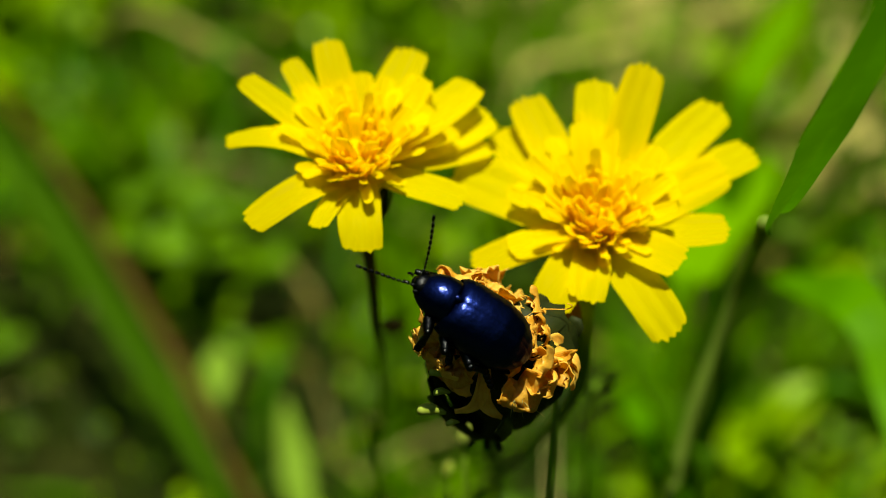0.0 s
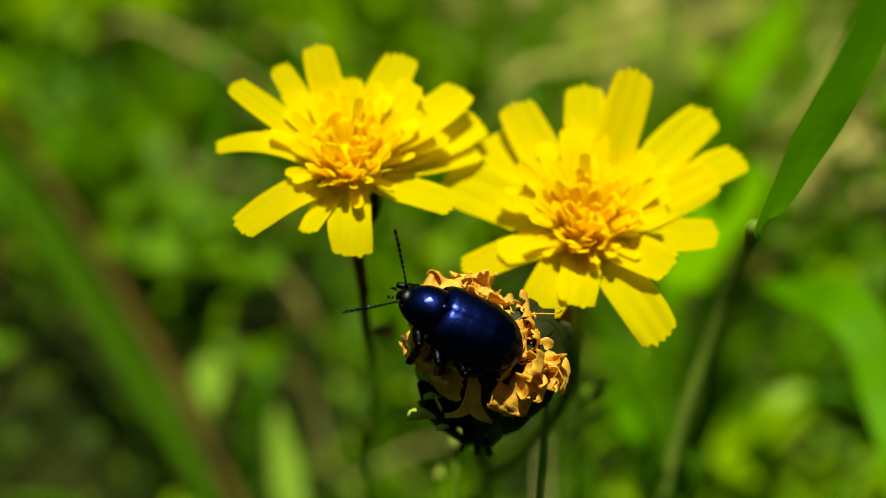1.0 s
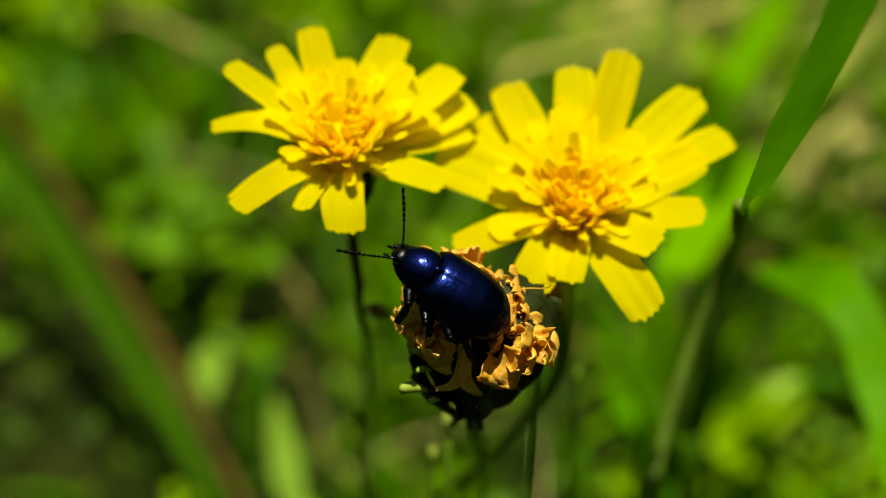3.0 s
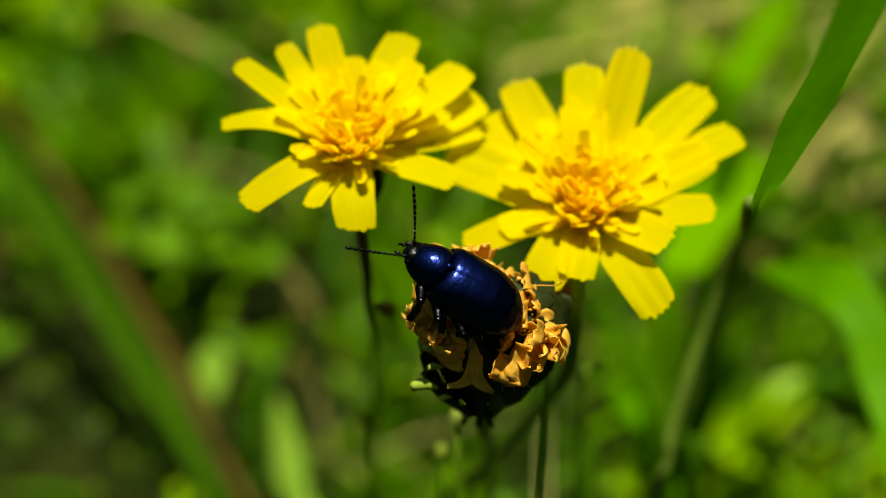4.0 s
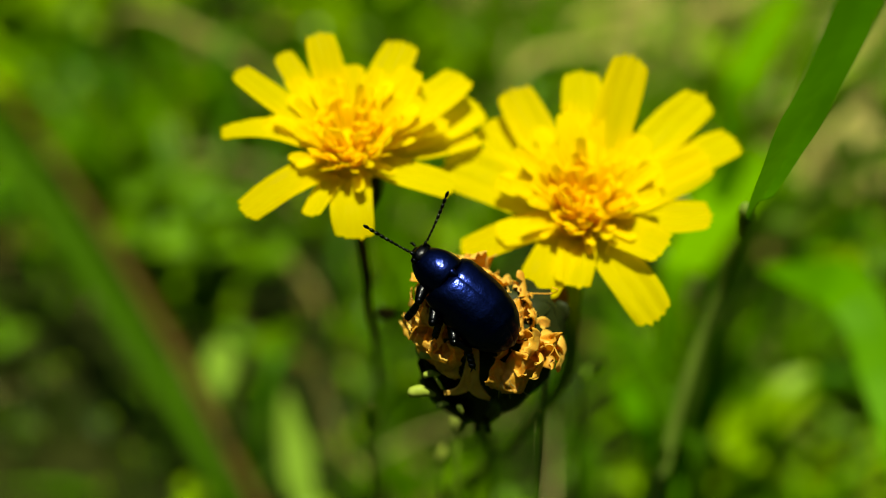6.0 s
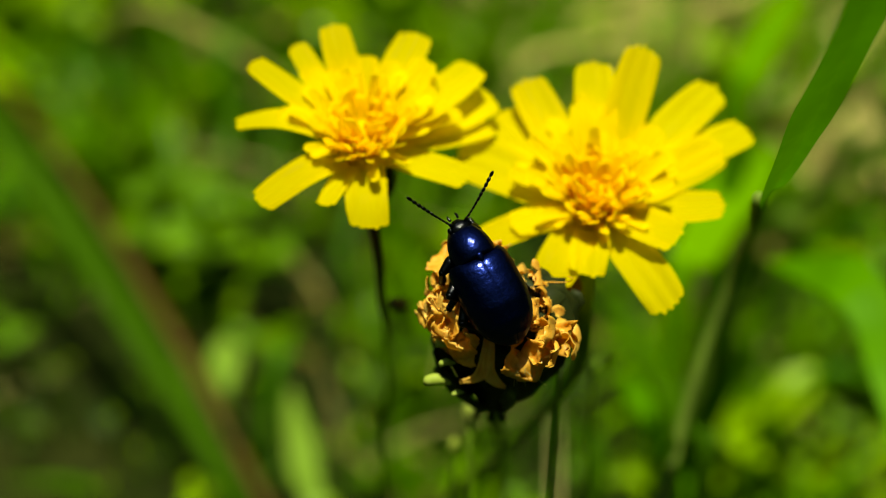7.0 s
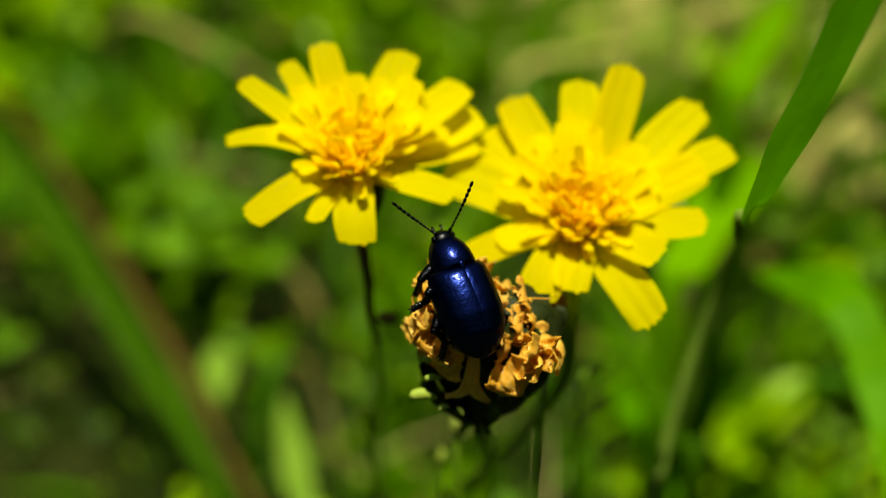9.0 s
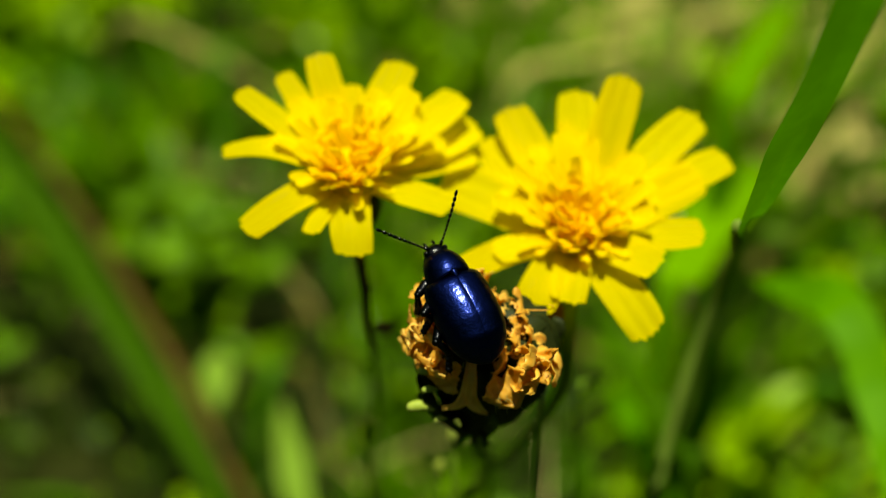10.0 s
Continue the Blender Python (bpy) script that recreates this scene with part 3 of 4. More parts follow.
def pronotum():
    bm = bmesh.new()
    rows = []
    ny, na = 16, 25
    for i in range(ny):
        s = i / (ny - 1)
        y = 0.02 + 2.75 * s
        w = max(0.75, 2.02 * (1 - 0.05 * (1 - s) ** 2) * (1 - 0.30 * s ** 1.5) * math.sqrt(max(0.02, 1 - (max(0, s - 0.2) / 0.95) ** 3)))
        h = 1.85 * (1 - 0.05 * (1 - s) ** 4) * math.sqrt(max(0.03, 1 - (s / 1.03) ** 2.2)) + 0.15
        drop = -0.45 * s * s
        row = []
        for j in range(na):
            a = math.radians(-108 + 216 * j / (na - 1))
            row.append((0.001 * w * math.sin(a), 0.001 * (y - 0.25 * (1 - s) * math.sin(a) ** 2), 0.001 * (h * math.cos(a) + drop)))
        rows.append(row)
    return sheet(bm, rows, 0.00014)


def antenna_mesh(side):
    """Eleven beads on a slightly bowed line along +y."""
    bm = bmesh.new()
    y = 0.0
    for k in range(11):
        le = (0.62, 0.34, 0.42, 0.42, 0.44, 0.46, 0.48, 0.5, 0.5, 0.5, 0.62)[k]
        r = (0.16, 0.12, 0.11, 0.115, 0.125, 0.14, 0.155, 0.165, 0.17, 0.17, 0.155)[k]
        bow = 0.03 * (y / 5.3) * (1 - y / 5.3) * 5.3 * 2
        blob(bm, (0.001 * side * bow, 0.001 * (y + le / 2), 0.001 * bow), (0.001 * r, 0.001 * le * 0.56, 0.001 * r), 8, 6)
        y += le
    return bm


def leg(beetle, name, coxa, knee, ankle, toe, thick=1.2):
    """Thigh with shin and jointed foot; the thigh's origin is its hip."""
    c, k, a, t = (Vector(in_mm(v)) for v in (coxa, knee, ankle, toe))
    bm = bmesh.new()
    tube(bm, [(0, 0, 0), (k - c) * 0.45, k - c], [0.00028 * thick, 0.00046 * thick, 0.00030 * thick], 10, 5)
    femur = part(name, bm, M_BLACK, beetle, "", Matrix.Translation(c))
    bm = bmesh.new()
    blob(bm, k - c, (0.00030 * thick,) * 3, 8, 6)
    tube(bm, [k - c, (k + a) / 2 - c + Vector((0, 0, 0.00012)), a - c], [0.00022 * thick, 0.00024 * thick, 0.00032 * thick], 8, 4)
    part("tibia", bm, M_BLACK, femur)
    bm = bmesh.new()
    for i in range(4):
        p = a.lerp(t, (i + 0.5) / 4) - c
        blob(bm, p, (0.00026 * thick, 0.00030 * thick, 0.00018 * thick), 8, 6)
    for side in (-1, 1):
        w = (t - a).cross(Vector((0, 0, 1))).normalized() * 0.00016 * side
        tube(bm, [t - c, t - c + w + (t - a) * 0.12, t - c + w * 1.6 + (t - a) * 0.2 - Vector((0, 0, 0.00012))], [0.00008, 0.00007, 0.00003], 5, 2)
    part("foot", bm, M_BLACK, femur)
    return femur


def leaf_beetle():
    root = thing("leaf_beetle", pose(0.0005, 0.0816, 0.2075, 42, -25, 61), "shiny metallic dark blue leaf beetle walking on the withered flower", "beetle")
    part("wing_case", elytron(1), M_SHELL, root, "domed metallic blue wing case")
    part("wing_case", elytron(-1), M_SHELL, root, "domed metallic blue wing case")
    part("pronotum", pronotum(), M_SHELL, root, "domed metallic blue neck shield")
    bm = bmesh.new()
    tube(bm, [in_mm(v) for v in ((0, 0.28, 1.62), (0, 0.0, 1.78), (0, -0.5, 1.92), (0, -0.75, 1.95))], [0.0002, 0.0004, 0.00022, 0.00004], 8, 3)
    part("scutellum", bm, M_SHELL, root)
    bm = blob(bmesh.new(), in_mm((0, -3.4, -0.2)), in_mm((2.85, 4.5, 1.15)), 24, 14)
    blob(bm, in_mm((0, 0.9, -0.1)), in_mm((1.8, 1.9, 1.0)), 18, 12)
    part("abdomen", bm, M_BLACK, root, "black underside")
    bm = blob(bmesh.new(), in_mm((0, 2.6, -0.05)), in_mm((1.02, 0.85, 0.72)), 18, 12)
    blob(bm, in_mm((0, 3.2, -0.36)), in_mm((0.55, 0.38, 0.34)), 12, 8)
    head = part("head", bm, M_BLACK, root)
    for side in (-1, 1):
        part("eye", blob(bmesh.new(), in_mm((side * 0.92, 2.85, 0.02)), in_mm((0.22, 0.30, 0.32)), 10, 8), M_BLACK, head)
        bm = tube(bmesh.new(), [in_mm(v) for v in ((side * 0.35, 3.6, -0.5), (side * 0.42, 3.9, -0.6), (side * 0.36, 4.08, -0.8))], [0.00011, 0.00013, 0.00008], 6, 3)
        part("palp", bm, M_BLACK, head)
    legs = {}
    legs["left", 0] = leg(root, "front_leg", (-1.1, 0.9, -0.8), (-3.0, 0.2, -0.45), (-3.5, -0.15, -1.9), (-3.9, -0.25, -2.9))
    legs["left", 1] = leg(root, "middle_leg", (-1.5, -0.9, -0.9), (-3.6, -1.85, -0.35), (-2.85, -2.4, -1.3), (-3.6, -3.05, -2.3))
    legs["left", 2] = leg(root, "hind_leg", (-1.6, -2.8, -0.9), (-3.5, -4.3, -0.3), (-2.75, -5.6, -0.9), (-3.45, -7.1, -1.6), 1.3)
    legs["right", 0] = leg(root, "front_leg", (1.1, 1.0, -0.8), (1.7, 1.9, -1.3), (1.9, 2.3, -2.6), (1.9, 3.0, -3.2))
    legs["right", 1] = leg(root, "middle_leg", (1.5, -0.9, -0.9), (2.5, -1.3, -1.4), (2.7, -1.6, -2.8), (3.0, -2.2, -3.4))
    legs["right", 2] = leg(root, "hind_leg", (1.6, -2.8, -0.9), (2.6, -4.6, -0.9), (2.8, -5.6, -1.4), (3.2, -6.4, -1.9), 1.1)
    ants = [part("antenna", antenna_mesh(s), M_BLACK, root, "black beaded feeler", Matrix.Translation(in_mm((s * 0.52, 3.04, 0.25)))) for s in (-1, 1)]
    return root, legs, ants


BEETLE, LEGS, ANTENNAE = leaf_beetle()


# ---- grasses and herbs of the meadow ----
def placed_leaf(name, points, width, mat, label, category="leaf", fold=0.2, up=(0, 0, 1), belly=0.4, tip=0.06, base=0.5, wave=0.0, group=""):
    """A single large leaf or blade rooted in the ground: its blade, and the midrib on its underside."""
    foot = Vector(in_mm(points[0]))
    root = thing(name, Matrix.Translation(foot), label, category, group)
    line = [Vector(in_mm(p)) - foot for p in points]
    part("leaf_blade", ribbon(line, 0.001 * width, fold, up, 0.0, 8, 5, tip, belly, base, wave), mat, root)
    down = Vector((0, 0, -0.00035)) - 0.00004 * width * Vector(up).normalized()
    thick = 0.00003 * width + 0.00012
    part("midrib", tube(bmesh.new(), [p + down for p in line[:-1]] + [line[-2].lerp(line[-1], 0.8) + down * 0.5], [thick * 1.3, thick, thick * 0.8, thick * 0.3], 6, 6), mat, root)
    return root


def grass_plant():
    root = thing("grass_plant", pose(0.018, 0.088, 0), "green grass stalk with one broad leaf blade folded along its midrib", "grass")
    o = Vector((18, 88, 0))
    line = [(18, 88, -4), (21, 98, 100), (25.2, 105.5, 147.0), (28.2, 110.7, 152.6), (30.0, 114.8, 158.4), (31.7, 117.3, 165.6), (33.7, 119.8, 172.6), (35.5, 119.8, 181.3), (34.7, 113.1, 190.9), (30.2, 97.6, 204.6)]
    bm = tube(bmesh.new(), [0.001 * (Vector(p) - o) for p in line], [0.0010, 0.0009, 0.0008, 0.0007, 0.0006], 10, 6, 0.06)
    part("stalk", bm, M_CULM, root)
    spine = [0.001 * (Vector(p) - o) for p in ((30.2, 97.6, 204.4), (29.6, 93.4, 208.2), (29.5, 88.0, 216.9), (29.7, 84.4, 224.1), (29.6, 80.3, 231.2), (29.4, 76.4, 237.9), (29.5, 71.7, 245.1), (28.2, 65.0, 254.0))]
    part("blade", folded_blade(spine, 0.0009, 0.0050, (0.12, -0.80, 0.58), 0.74, 0.28), M_BLADE_NEAR, root)
    part("sheath", tube(bmesh.new(), [0.001 * (Vector(p) - o) for p in ((33.0, 108.0, 195.0), (31.2, 101.5, 201.3), (29.7, 96.4, 205.5))], [0.0007, 0.0008, 0.0007], 10, 4), M_CULM, root)


def folded_blade(spine, low, high, face, keel, deep):
    """A grass blade that widens from its base: two unequal halves meet in a sharp keel, veined lengthwise."""
    line = spline(spine, 8)
    n = len(line)
    rows = []
    for i, q in enumerate(line):
        s = i / (n - 1)
        way = (line[min(i + 1, n - 1)] - line[max(i - 1, 0)]).normalized()
        side = way.cross(Vector(face)).normalized()
        top = side.cross(way)
        w = low + (high - low) * min(1.0, s / 0.5) ** 0.6
        row = []
        for k in range(13):
            u = k / 12
            drop = deep * (keel - u if u < keel else 1.6 * (u - keel))
            vein = 0.00004 * (k % 2)
            row.append(q + side * (w * (u - 0.5)) + top * (w * drop + vein))
        rows.append(row)
    return sheet(bmesh.new(), rows, 0.0)


grass_plant()
TO_EYE = (0.1, -1, 0.5)
placed_leaf("leaf_of_grass", [(-49.0, 222.7, 12.7), (-59.5, 238.2, 25.1), (-84.5, 272.3, 46.5), (-126.0, 316.1, 84.0), (-179, 365.2, 108.0)], 11, M_BLADE_SHADED, "broad grass leaf leaning over, coloured a shaded green", "grass", 0.9, TO_EYE, 0.6, 0.1, 0.2)
placed_leaf("leaf_of_grass", [(-42.5, 224.5, 13.7), (-52.5, 239.0, 22.4), (-76.5, 272.0, 46.5), (-116.5, 316.5, 84.9), (-166.0, 365.2, 110.6)], 3.2, M_RUST, "narrow rusty brown drying grass leaf", "grass", 0.3, TO_EYE)
placed_leaf("leaf_of_grass", [(-25.2241, 168.683, -4), (-26.4, 171.3, 78.7), (-30.6, 190.5, 71.4), (-36.1, 218.7, 59.3), (-42.9, 252.5, 46.6)], 7.2, M_PALE_LEAF, "short pale green grass leaf", "grass", 0.2, (0, 0, 1), 0.6, 0.05, 0.2)
placed_leaf("leaf_of_grass", [(42.7097, 150.714, -4), (42.7, 156.5, 101.2), (41.5, 172.5, 97.9), (41.1, 194.0, 90.3), (42.1, 219.6, 78.1)], 6, M_LEAF, "bright green grass leaf behind the flower", "grass", 0.2, (0, 0, 1), 0.75, 0.3, 0.1)
placed_leaf("leaf_of_grass", [(42.8809, 137.013, -4), (41.5, 140.1, 121.4), (40.3, 152.5, 121.7), (39.2, 173.6, 116.9), (35.9, 196.1, 110.7), (32.3, 218.4, 102.4)], 5.0, M_BLADE_SHADED, "grass leaf behind the flower, coloured a shaded green", "grass", 0.25, (0, 0, 1), 0.6, 0.15, 0.1)
placed_leaf("leaf_of_grass", [(26.1069, 143.864, -4), (25.3, 151.2, 111.1), (24.1, 170.7, 104.1), (23.5, 193.4, 93.0)], 6, M_BLADE_SHADED, "grass leaf low in the meadow, coloured a shaded green", "grass", 0.25, TO_EYE, 0.6, 0.2, 0.1)
placed_leaf("herb_leaf", [(-58.3, 253.1, -4), (-58.6, 246.5, 46.7), (-60.1, 254.4, 45.7), (-61.7, 263.5, 44.9), (-64.5, 279.0, 40.8)], 9, M_PALE_LEAF, "small bright green herb leaf", "leaf", 0.15, (0, 0, 1), 0.82, 0.2, 0.02)
placed_leaf("leaf_of_grass", [(46, 170, -4), (43.0, 164.6, 95.4), (41.8, 161.7, 108.7), (42.4, 159.5, 123.0), (42.8, 155.8, 135.1), (43.6, 154.6, 142.1)], 3.6, M_PALE_LEAF, "narrow pale green grass leaf beside the stalk", "grass", 0.2, (0, 0, 1), 0.5, 0.1)
placed_leaf("dry_stalk", [(70, 300, -4), (70.0, 281.5, 96.7), (79.9, 281.3, 105.1), (88.8, 279.2, 110.8), (98.6, 274.8, 122.0), (106.9, 269.7, 132.1), (114.4, 263.5, 140.7)], 1.8, M_RUST, "thin rusty brown dry grass stalk", "grass", 0.5, TO_EYE, 0.5, 0.3, 0.8)
placed_leaf("leaf_of_grass", [(60, 260, -4), (68.9, 227.3, 106.4), (77.3, 224.4, 119.7), (84.5, 222.1, 130.5), (92.6, 220.5, 140.3), (100.9, 220.0, 148.4)], 4.2, M_PALE_LEAF, "slender olive green grass leaf leaning over", "grass", 0.3, TO_EYE, 0.5, 0.2, 0.6)
placed_leaf("leaf_of_grass", [(72, 262, -4), (79.2, 231.6, 95.2), (86.5, 229.4, 109.5), (93.2, 227.4, 120.6), (102.2, 226.0, 130.8)], 3.4, M_BLADE, "slender green grass leaf leaning over", "grass", 0.3, TO_EYE, 0.5, 0.2, 0.6)
placed_leaf("herb_leaf", [(66, 108, -3), (68, 112, 90), (68.5, 120, 131), (67.2, 130, 142.5), (66.2, 139, 147.5), (64.8, 146.5, 152.6), (61.9, 153.0, 154.2), (58.8, 160.2, 150.6), (55.0, 171.0, 144.6)], 8.2, M_LEAF, "bright green arching leaf with a rounded tip", "leaf", 0.1, (-0.2, -0.6, 0.8), 0.72, 0.12, 0.35)
placed_leaf("leaf_of_grass", [(58.1, 216.5, -4), (58.7, 217.8, 145.1), (62.5, 228.7, 146.9), (70.6, 251.5, 144.5), (85.7, 290.7, 135.9), (109.3, 349.1, 123.4)], 9, M_BLADE_SUNLIT, "upright grass leaf coloured a sunlit green", "grass", 0.25, (0, 0, 1), 0.7, 0.06, 0.3)
placed_leaf("dry_leaf_of_grass", [(24.2, 413.2, -4), (28.2, 413.2, 58.1), (58.4, 427.9, 61.6), (87.8, 442.7, 65.3)], 5.0, M_STRAW, "pale dry grass leaf lying over the meadow", "grass", 0.2, (0, 0, 1))
placed_leaf("dry_leaf_of_grass", [(46.9, 458.8, -4), (50.9, 458.8, 53.5), (75.7, 462.7, 59.0), (100.4, 467.8, 66.4)], 4.5, M_STRAW, "pale dry grass leaf lying over the meadow", "grass", 0.2, (0, 0, 1))
placed_leaf("dry_leaf_of_grass", [(88.4, 422.1, -4), (92.4, 422.1, 70.8), (109.2, 437.3, 75.2), (128.9, 451.6, 78.1)], 4.5, M_STRAW, "pale dry grass leaf lying over the meadow", "grass", 0.2, (0, 0, 1))
placed_leaf("dry_leaf_of_grass", [(104.0, 308.0, -4), (108.0, 308.0, 82.2), (119.3, 323.3, 86.6), (134.2, 337.9, 90.0)], 3.0, M_STRAW, "pale dry grass leaf lying over the meadow", "grass", 0.2, (0, 0, 1))
placed_leaf("herb_leaf", [(41, 174, -4), (41.5, 176.0, 130.2), (46.0, 186.5, 133.2), (55.1, 208.8, 129.5), (65.7, 231.3, 126.1), (72.8, 246.6, 124.2)], 13.5, M_BLADE_SUNLIT, "broad leaf coloured a sunlit green behind the flower", "leaf", 0.15, (0, 0, 1), 0.7, 0.3, 0.05)
placed_leaf("dry_leaf_of_grass", [(-150, 470, -3), (-138, 469, 45), (-120, 464, 61), (-77.5, 452, 44), (-50, 446, 22)], 2.6, M_STRAW, "pale dry bent grass leaf", "grass", 0.2, TO_EYE)
placed_leaf("dry_leaf_of_grass", [(92, 350, -3), (104, 350, 56), (118, 354.6, 79), (141, 369, 100), (165, 380, 112)], 4, M_STRAW, "pale dry grass leaf", "grass", 0.2, TO_EYE)


def bud(foot, top, size, mat, label, lean=0.0):
    """A small closed bud on a thread of a stalk."""
    root = thing("flower_bud", pose(*in_mm(foot)), label, "bud", "buds between the stems")
    t = 0.001 * (Vector(top) - Vector(foot))
    part("stalk", tube(bmesh.new(), [(0, 0, -0.003), t * 0.5 + Vector((0.001, 0, 0)), t], [0.0005, 0.0004, 0.0003], 6, 5), M_STEM, root)
    bm = tube(bmesh.new(), [t, t + Vector((0, 0, 0.0008)) * size, t + Vector((0.0002 + lean * 0.6, 0, 0.0022)) * size, t + Vector((0.0004 + lean, 0, 0.0034)) * size], [0.0004 * size, 0.0010 * size, 0.0009 * size, 0.0002 * size], 10, 4, 0.1)
    part("bud", bm, mat, root)


bud((20, 126, 0), (17.8, 112.8, 169.6), 0.9, M_PALE_LEAF, "pale green closed flower bud", 0.0028)
bud((-8, 116, 0), (-8.4, 110.1, 164.5), 0.8, M_BRIGHT_HERB, "small yellow-green flower bud")
bud((2.0, 118, 0), (2.3, 98.2, 176.0), 0.75, M_BRACT_PALE, "small pale yellow bud under the withered head")
bud((-1.0, 122, 0), (0.6, 103.5, 165.8), 0.6, M_BRACT_PALE, "small pale yellow bud under the withered head")
bud((5.0, 124, 0), (4.6, 109.0, 155.5), 0.8, M_MID_HERB, "small green bud under the withered head")
bud((10.0, 99, 0), (11.0, 91.5, 195.4), 1.7, M_BROWN, "withered brown bud behind the flower head")


def herb_plant(x, y, height, leaves, size, mat, label, seed):
    """A low herb: a thin stalk with oval leaves spreading from it."""
    rng = random.Random(seed)
    root = thing("herb_plant", pose(0.001 * x, 0.001 * y, 0), label, "herb", "low herbs of the meadow")
    h = 0.001 * height
    part("stalk", tube(bmesh.new(), [(0, 0, -0.004), (0.001, 0.001, h * 0.5), (0.0, 0.0, h)], [0.0009, 0.0007, 0.0005], 6, 3), M_STEM, root)
    shapes = [mesh_of(ribbon([(0, 0, 0), (0, 0.4 * le, 0.10 * le), (0, 0.75 * le, 0.08 * le), (0, le, -0.05 * le)], wi * le, 0.22, (0, 0, 1), 0.0002, 4, 5, 0.08, 0.5, 0.25, 0.05), mat, "leaf") for le, wi in ((0.001 * size, 0.55), (0.0008 * size, 0.62), (0.0009 * size, 0.48))]
    for k in range(leaves):
        up = h * (0.55 + 0.45 * (k + 1) / leaves)
        part("leaf", shapes[k % 3], None, root, "", pose(0, 0, up, 0, 0, 137.5 * k + rng.uniform(-25, 25)) @ pose(0, 0.0006, 0, rng.uniform(-8, 34), rng.uniform(-25, 25), 0))


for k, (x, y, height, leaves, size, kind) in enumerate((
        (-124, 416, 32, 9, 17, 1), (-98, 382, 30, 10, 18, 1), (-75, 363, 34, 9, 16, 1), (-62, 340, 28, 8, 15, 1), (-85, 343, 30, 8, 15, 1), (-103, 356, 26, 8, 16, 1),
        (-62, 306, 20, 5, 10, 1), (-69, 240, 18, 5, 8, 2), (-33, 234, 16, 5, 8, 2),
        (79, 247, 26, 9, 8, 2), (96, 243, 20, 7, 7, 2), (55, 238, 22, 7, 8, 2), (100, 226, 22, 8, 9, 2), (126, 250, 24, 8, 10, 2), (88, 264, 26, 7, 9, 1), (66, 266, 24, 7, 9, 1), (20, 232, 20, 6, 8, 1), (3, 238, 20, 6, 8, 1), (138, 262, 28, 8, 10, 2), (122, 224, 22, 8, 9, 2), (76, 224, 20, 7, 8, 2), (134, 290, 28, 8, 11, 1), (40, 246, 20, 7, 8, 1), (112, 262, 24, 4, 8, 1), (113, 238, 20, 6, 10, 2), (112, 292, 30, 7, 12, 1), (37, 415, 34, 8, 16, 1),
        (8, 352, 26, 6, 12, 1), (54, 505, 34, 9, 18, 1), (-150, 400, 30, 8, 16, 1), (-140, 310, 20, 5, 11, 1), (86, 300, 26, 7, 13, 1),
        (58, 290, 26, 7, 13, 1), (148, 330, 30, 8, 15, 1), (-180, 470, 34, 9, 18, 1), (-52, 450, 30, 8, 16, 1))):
    herb_plant(x, y, height, leaves, size, (M_MID_HERB, M_MID_HERB, M_BRIGHT_HERB)[kind], ("", "low green herb with oval leaves", "low herb, its leaves coloured a sunlit yellow-green")[kind], 60 + k)


def meadow_blades():
    """Single slender blades that arch between the herbs."""
    rng = random.Random(77)
    for k in range(46):
        x, y = rng.uniform(-150, 170), rng.uniform(215, 480)
        h, a, out = rng.uniform(38, 72), rng.uniform(0, 2 * math.pi), rng.uniform(15, 60)
        if x < -60 and y < 300:
            continue
        dx, dy = out * math.cos(a), out * math.sin(a)
        pts = [(x, y, -4), (x + 0.12 * dx, y + 0.12 * dy, 0.6 * h), (x + 0.45 * dx, y + 0.45 * dy, h), (x + dx, y + dy, 0.86 * h - 0.15 * out)]
        mat, label = ((M_BLADE, "slender green grass blade arching in the meadow"), (M_MID_HERB, "slender light green grass blade"), (M_BLADE_SUNLIT, "slender grass blade coloured a sunlit green"))[(0, 1, 0, 2, 1, 0, 0, 1)[k % 8]]
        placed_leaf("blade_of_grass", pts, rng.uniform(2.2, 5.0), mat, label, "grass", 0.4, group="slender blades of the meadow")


meadow_blades()

HOLLOWS = ((-0.20, -0.035, 0.20, 0.37), (0.02, 0.10, 0.30, 0.41), (0.014, 0.055, 0.25, 0.30))  # bare dark hollows in the meadow


def hollow(x, y):
    return any(x0 < x < x1 and y0 < y < y1 for x0, x1, y0, y1 in HOLLOWS)


def outside(x, y, region, rounding):
    """Whether a place lies past the uneven, rounded rim of a region."""
    x0, x1, y0, y1 = region
    u, v = abs(2 * (x - x0) / (x1 - x0) - 1), abs(2 * (y - y0) / (y1 - y0) - 1)
    return u ** rounding + v ** rounding > 1.0 + 0.5 * noise.noise(Vector((x * 30, y * 30, 1)))


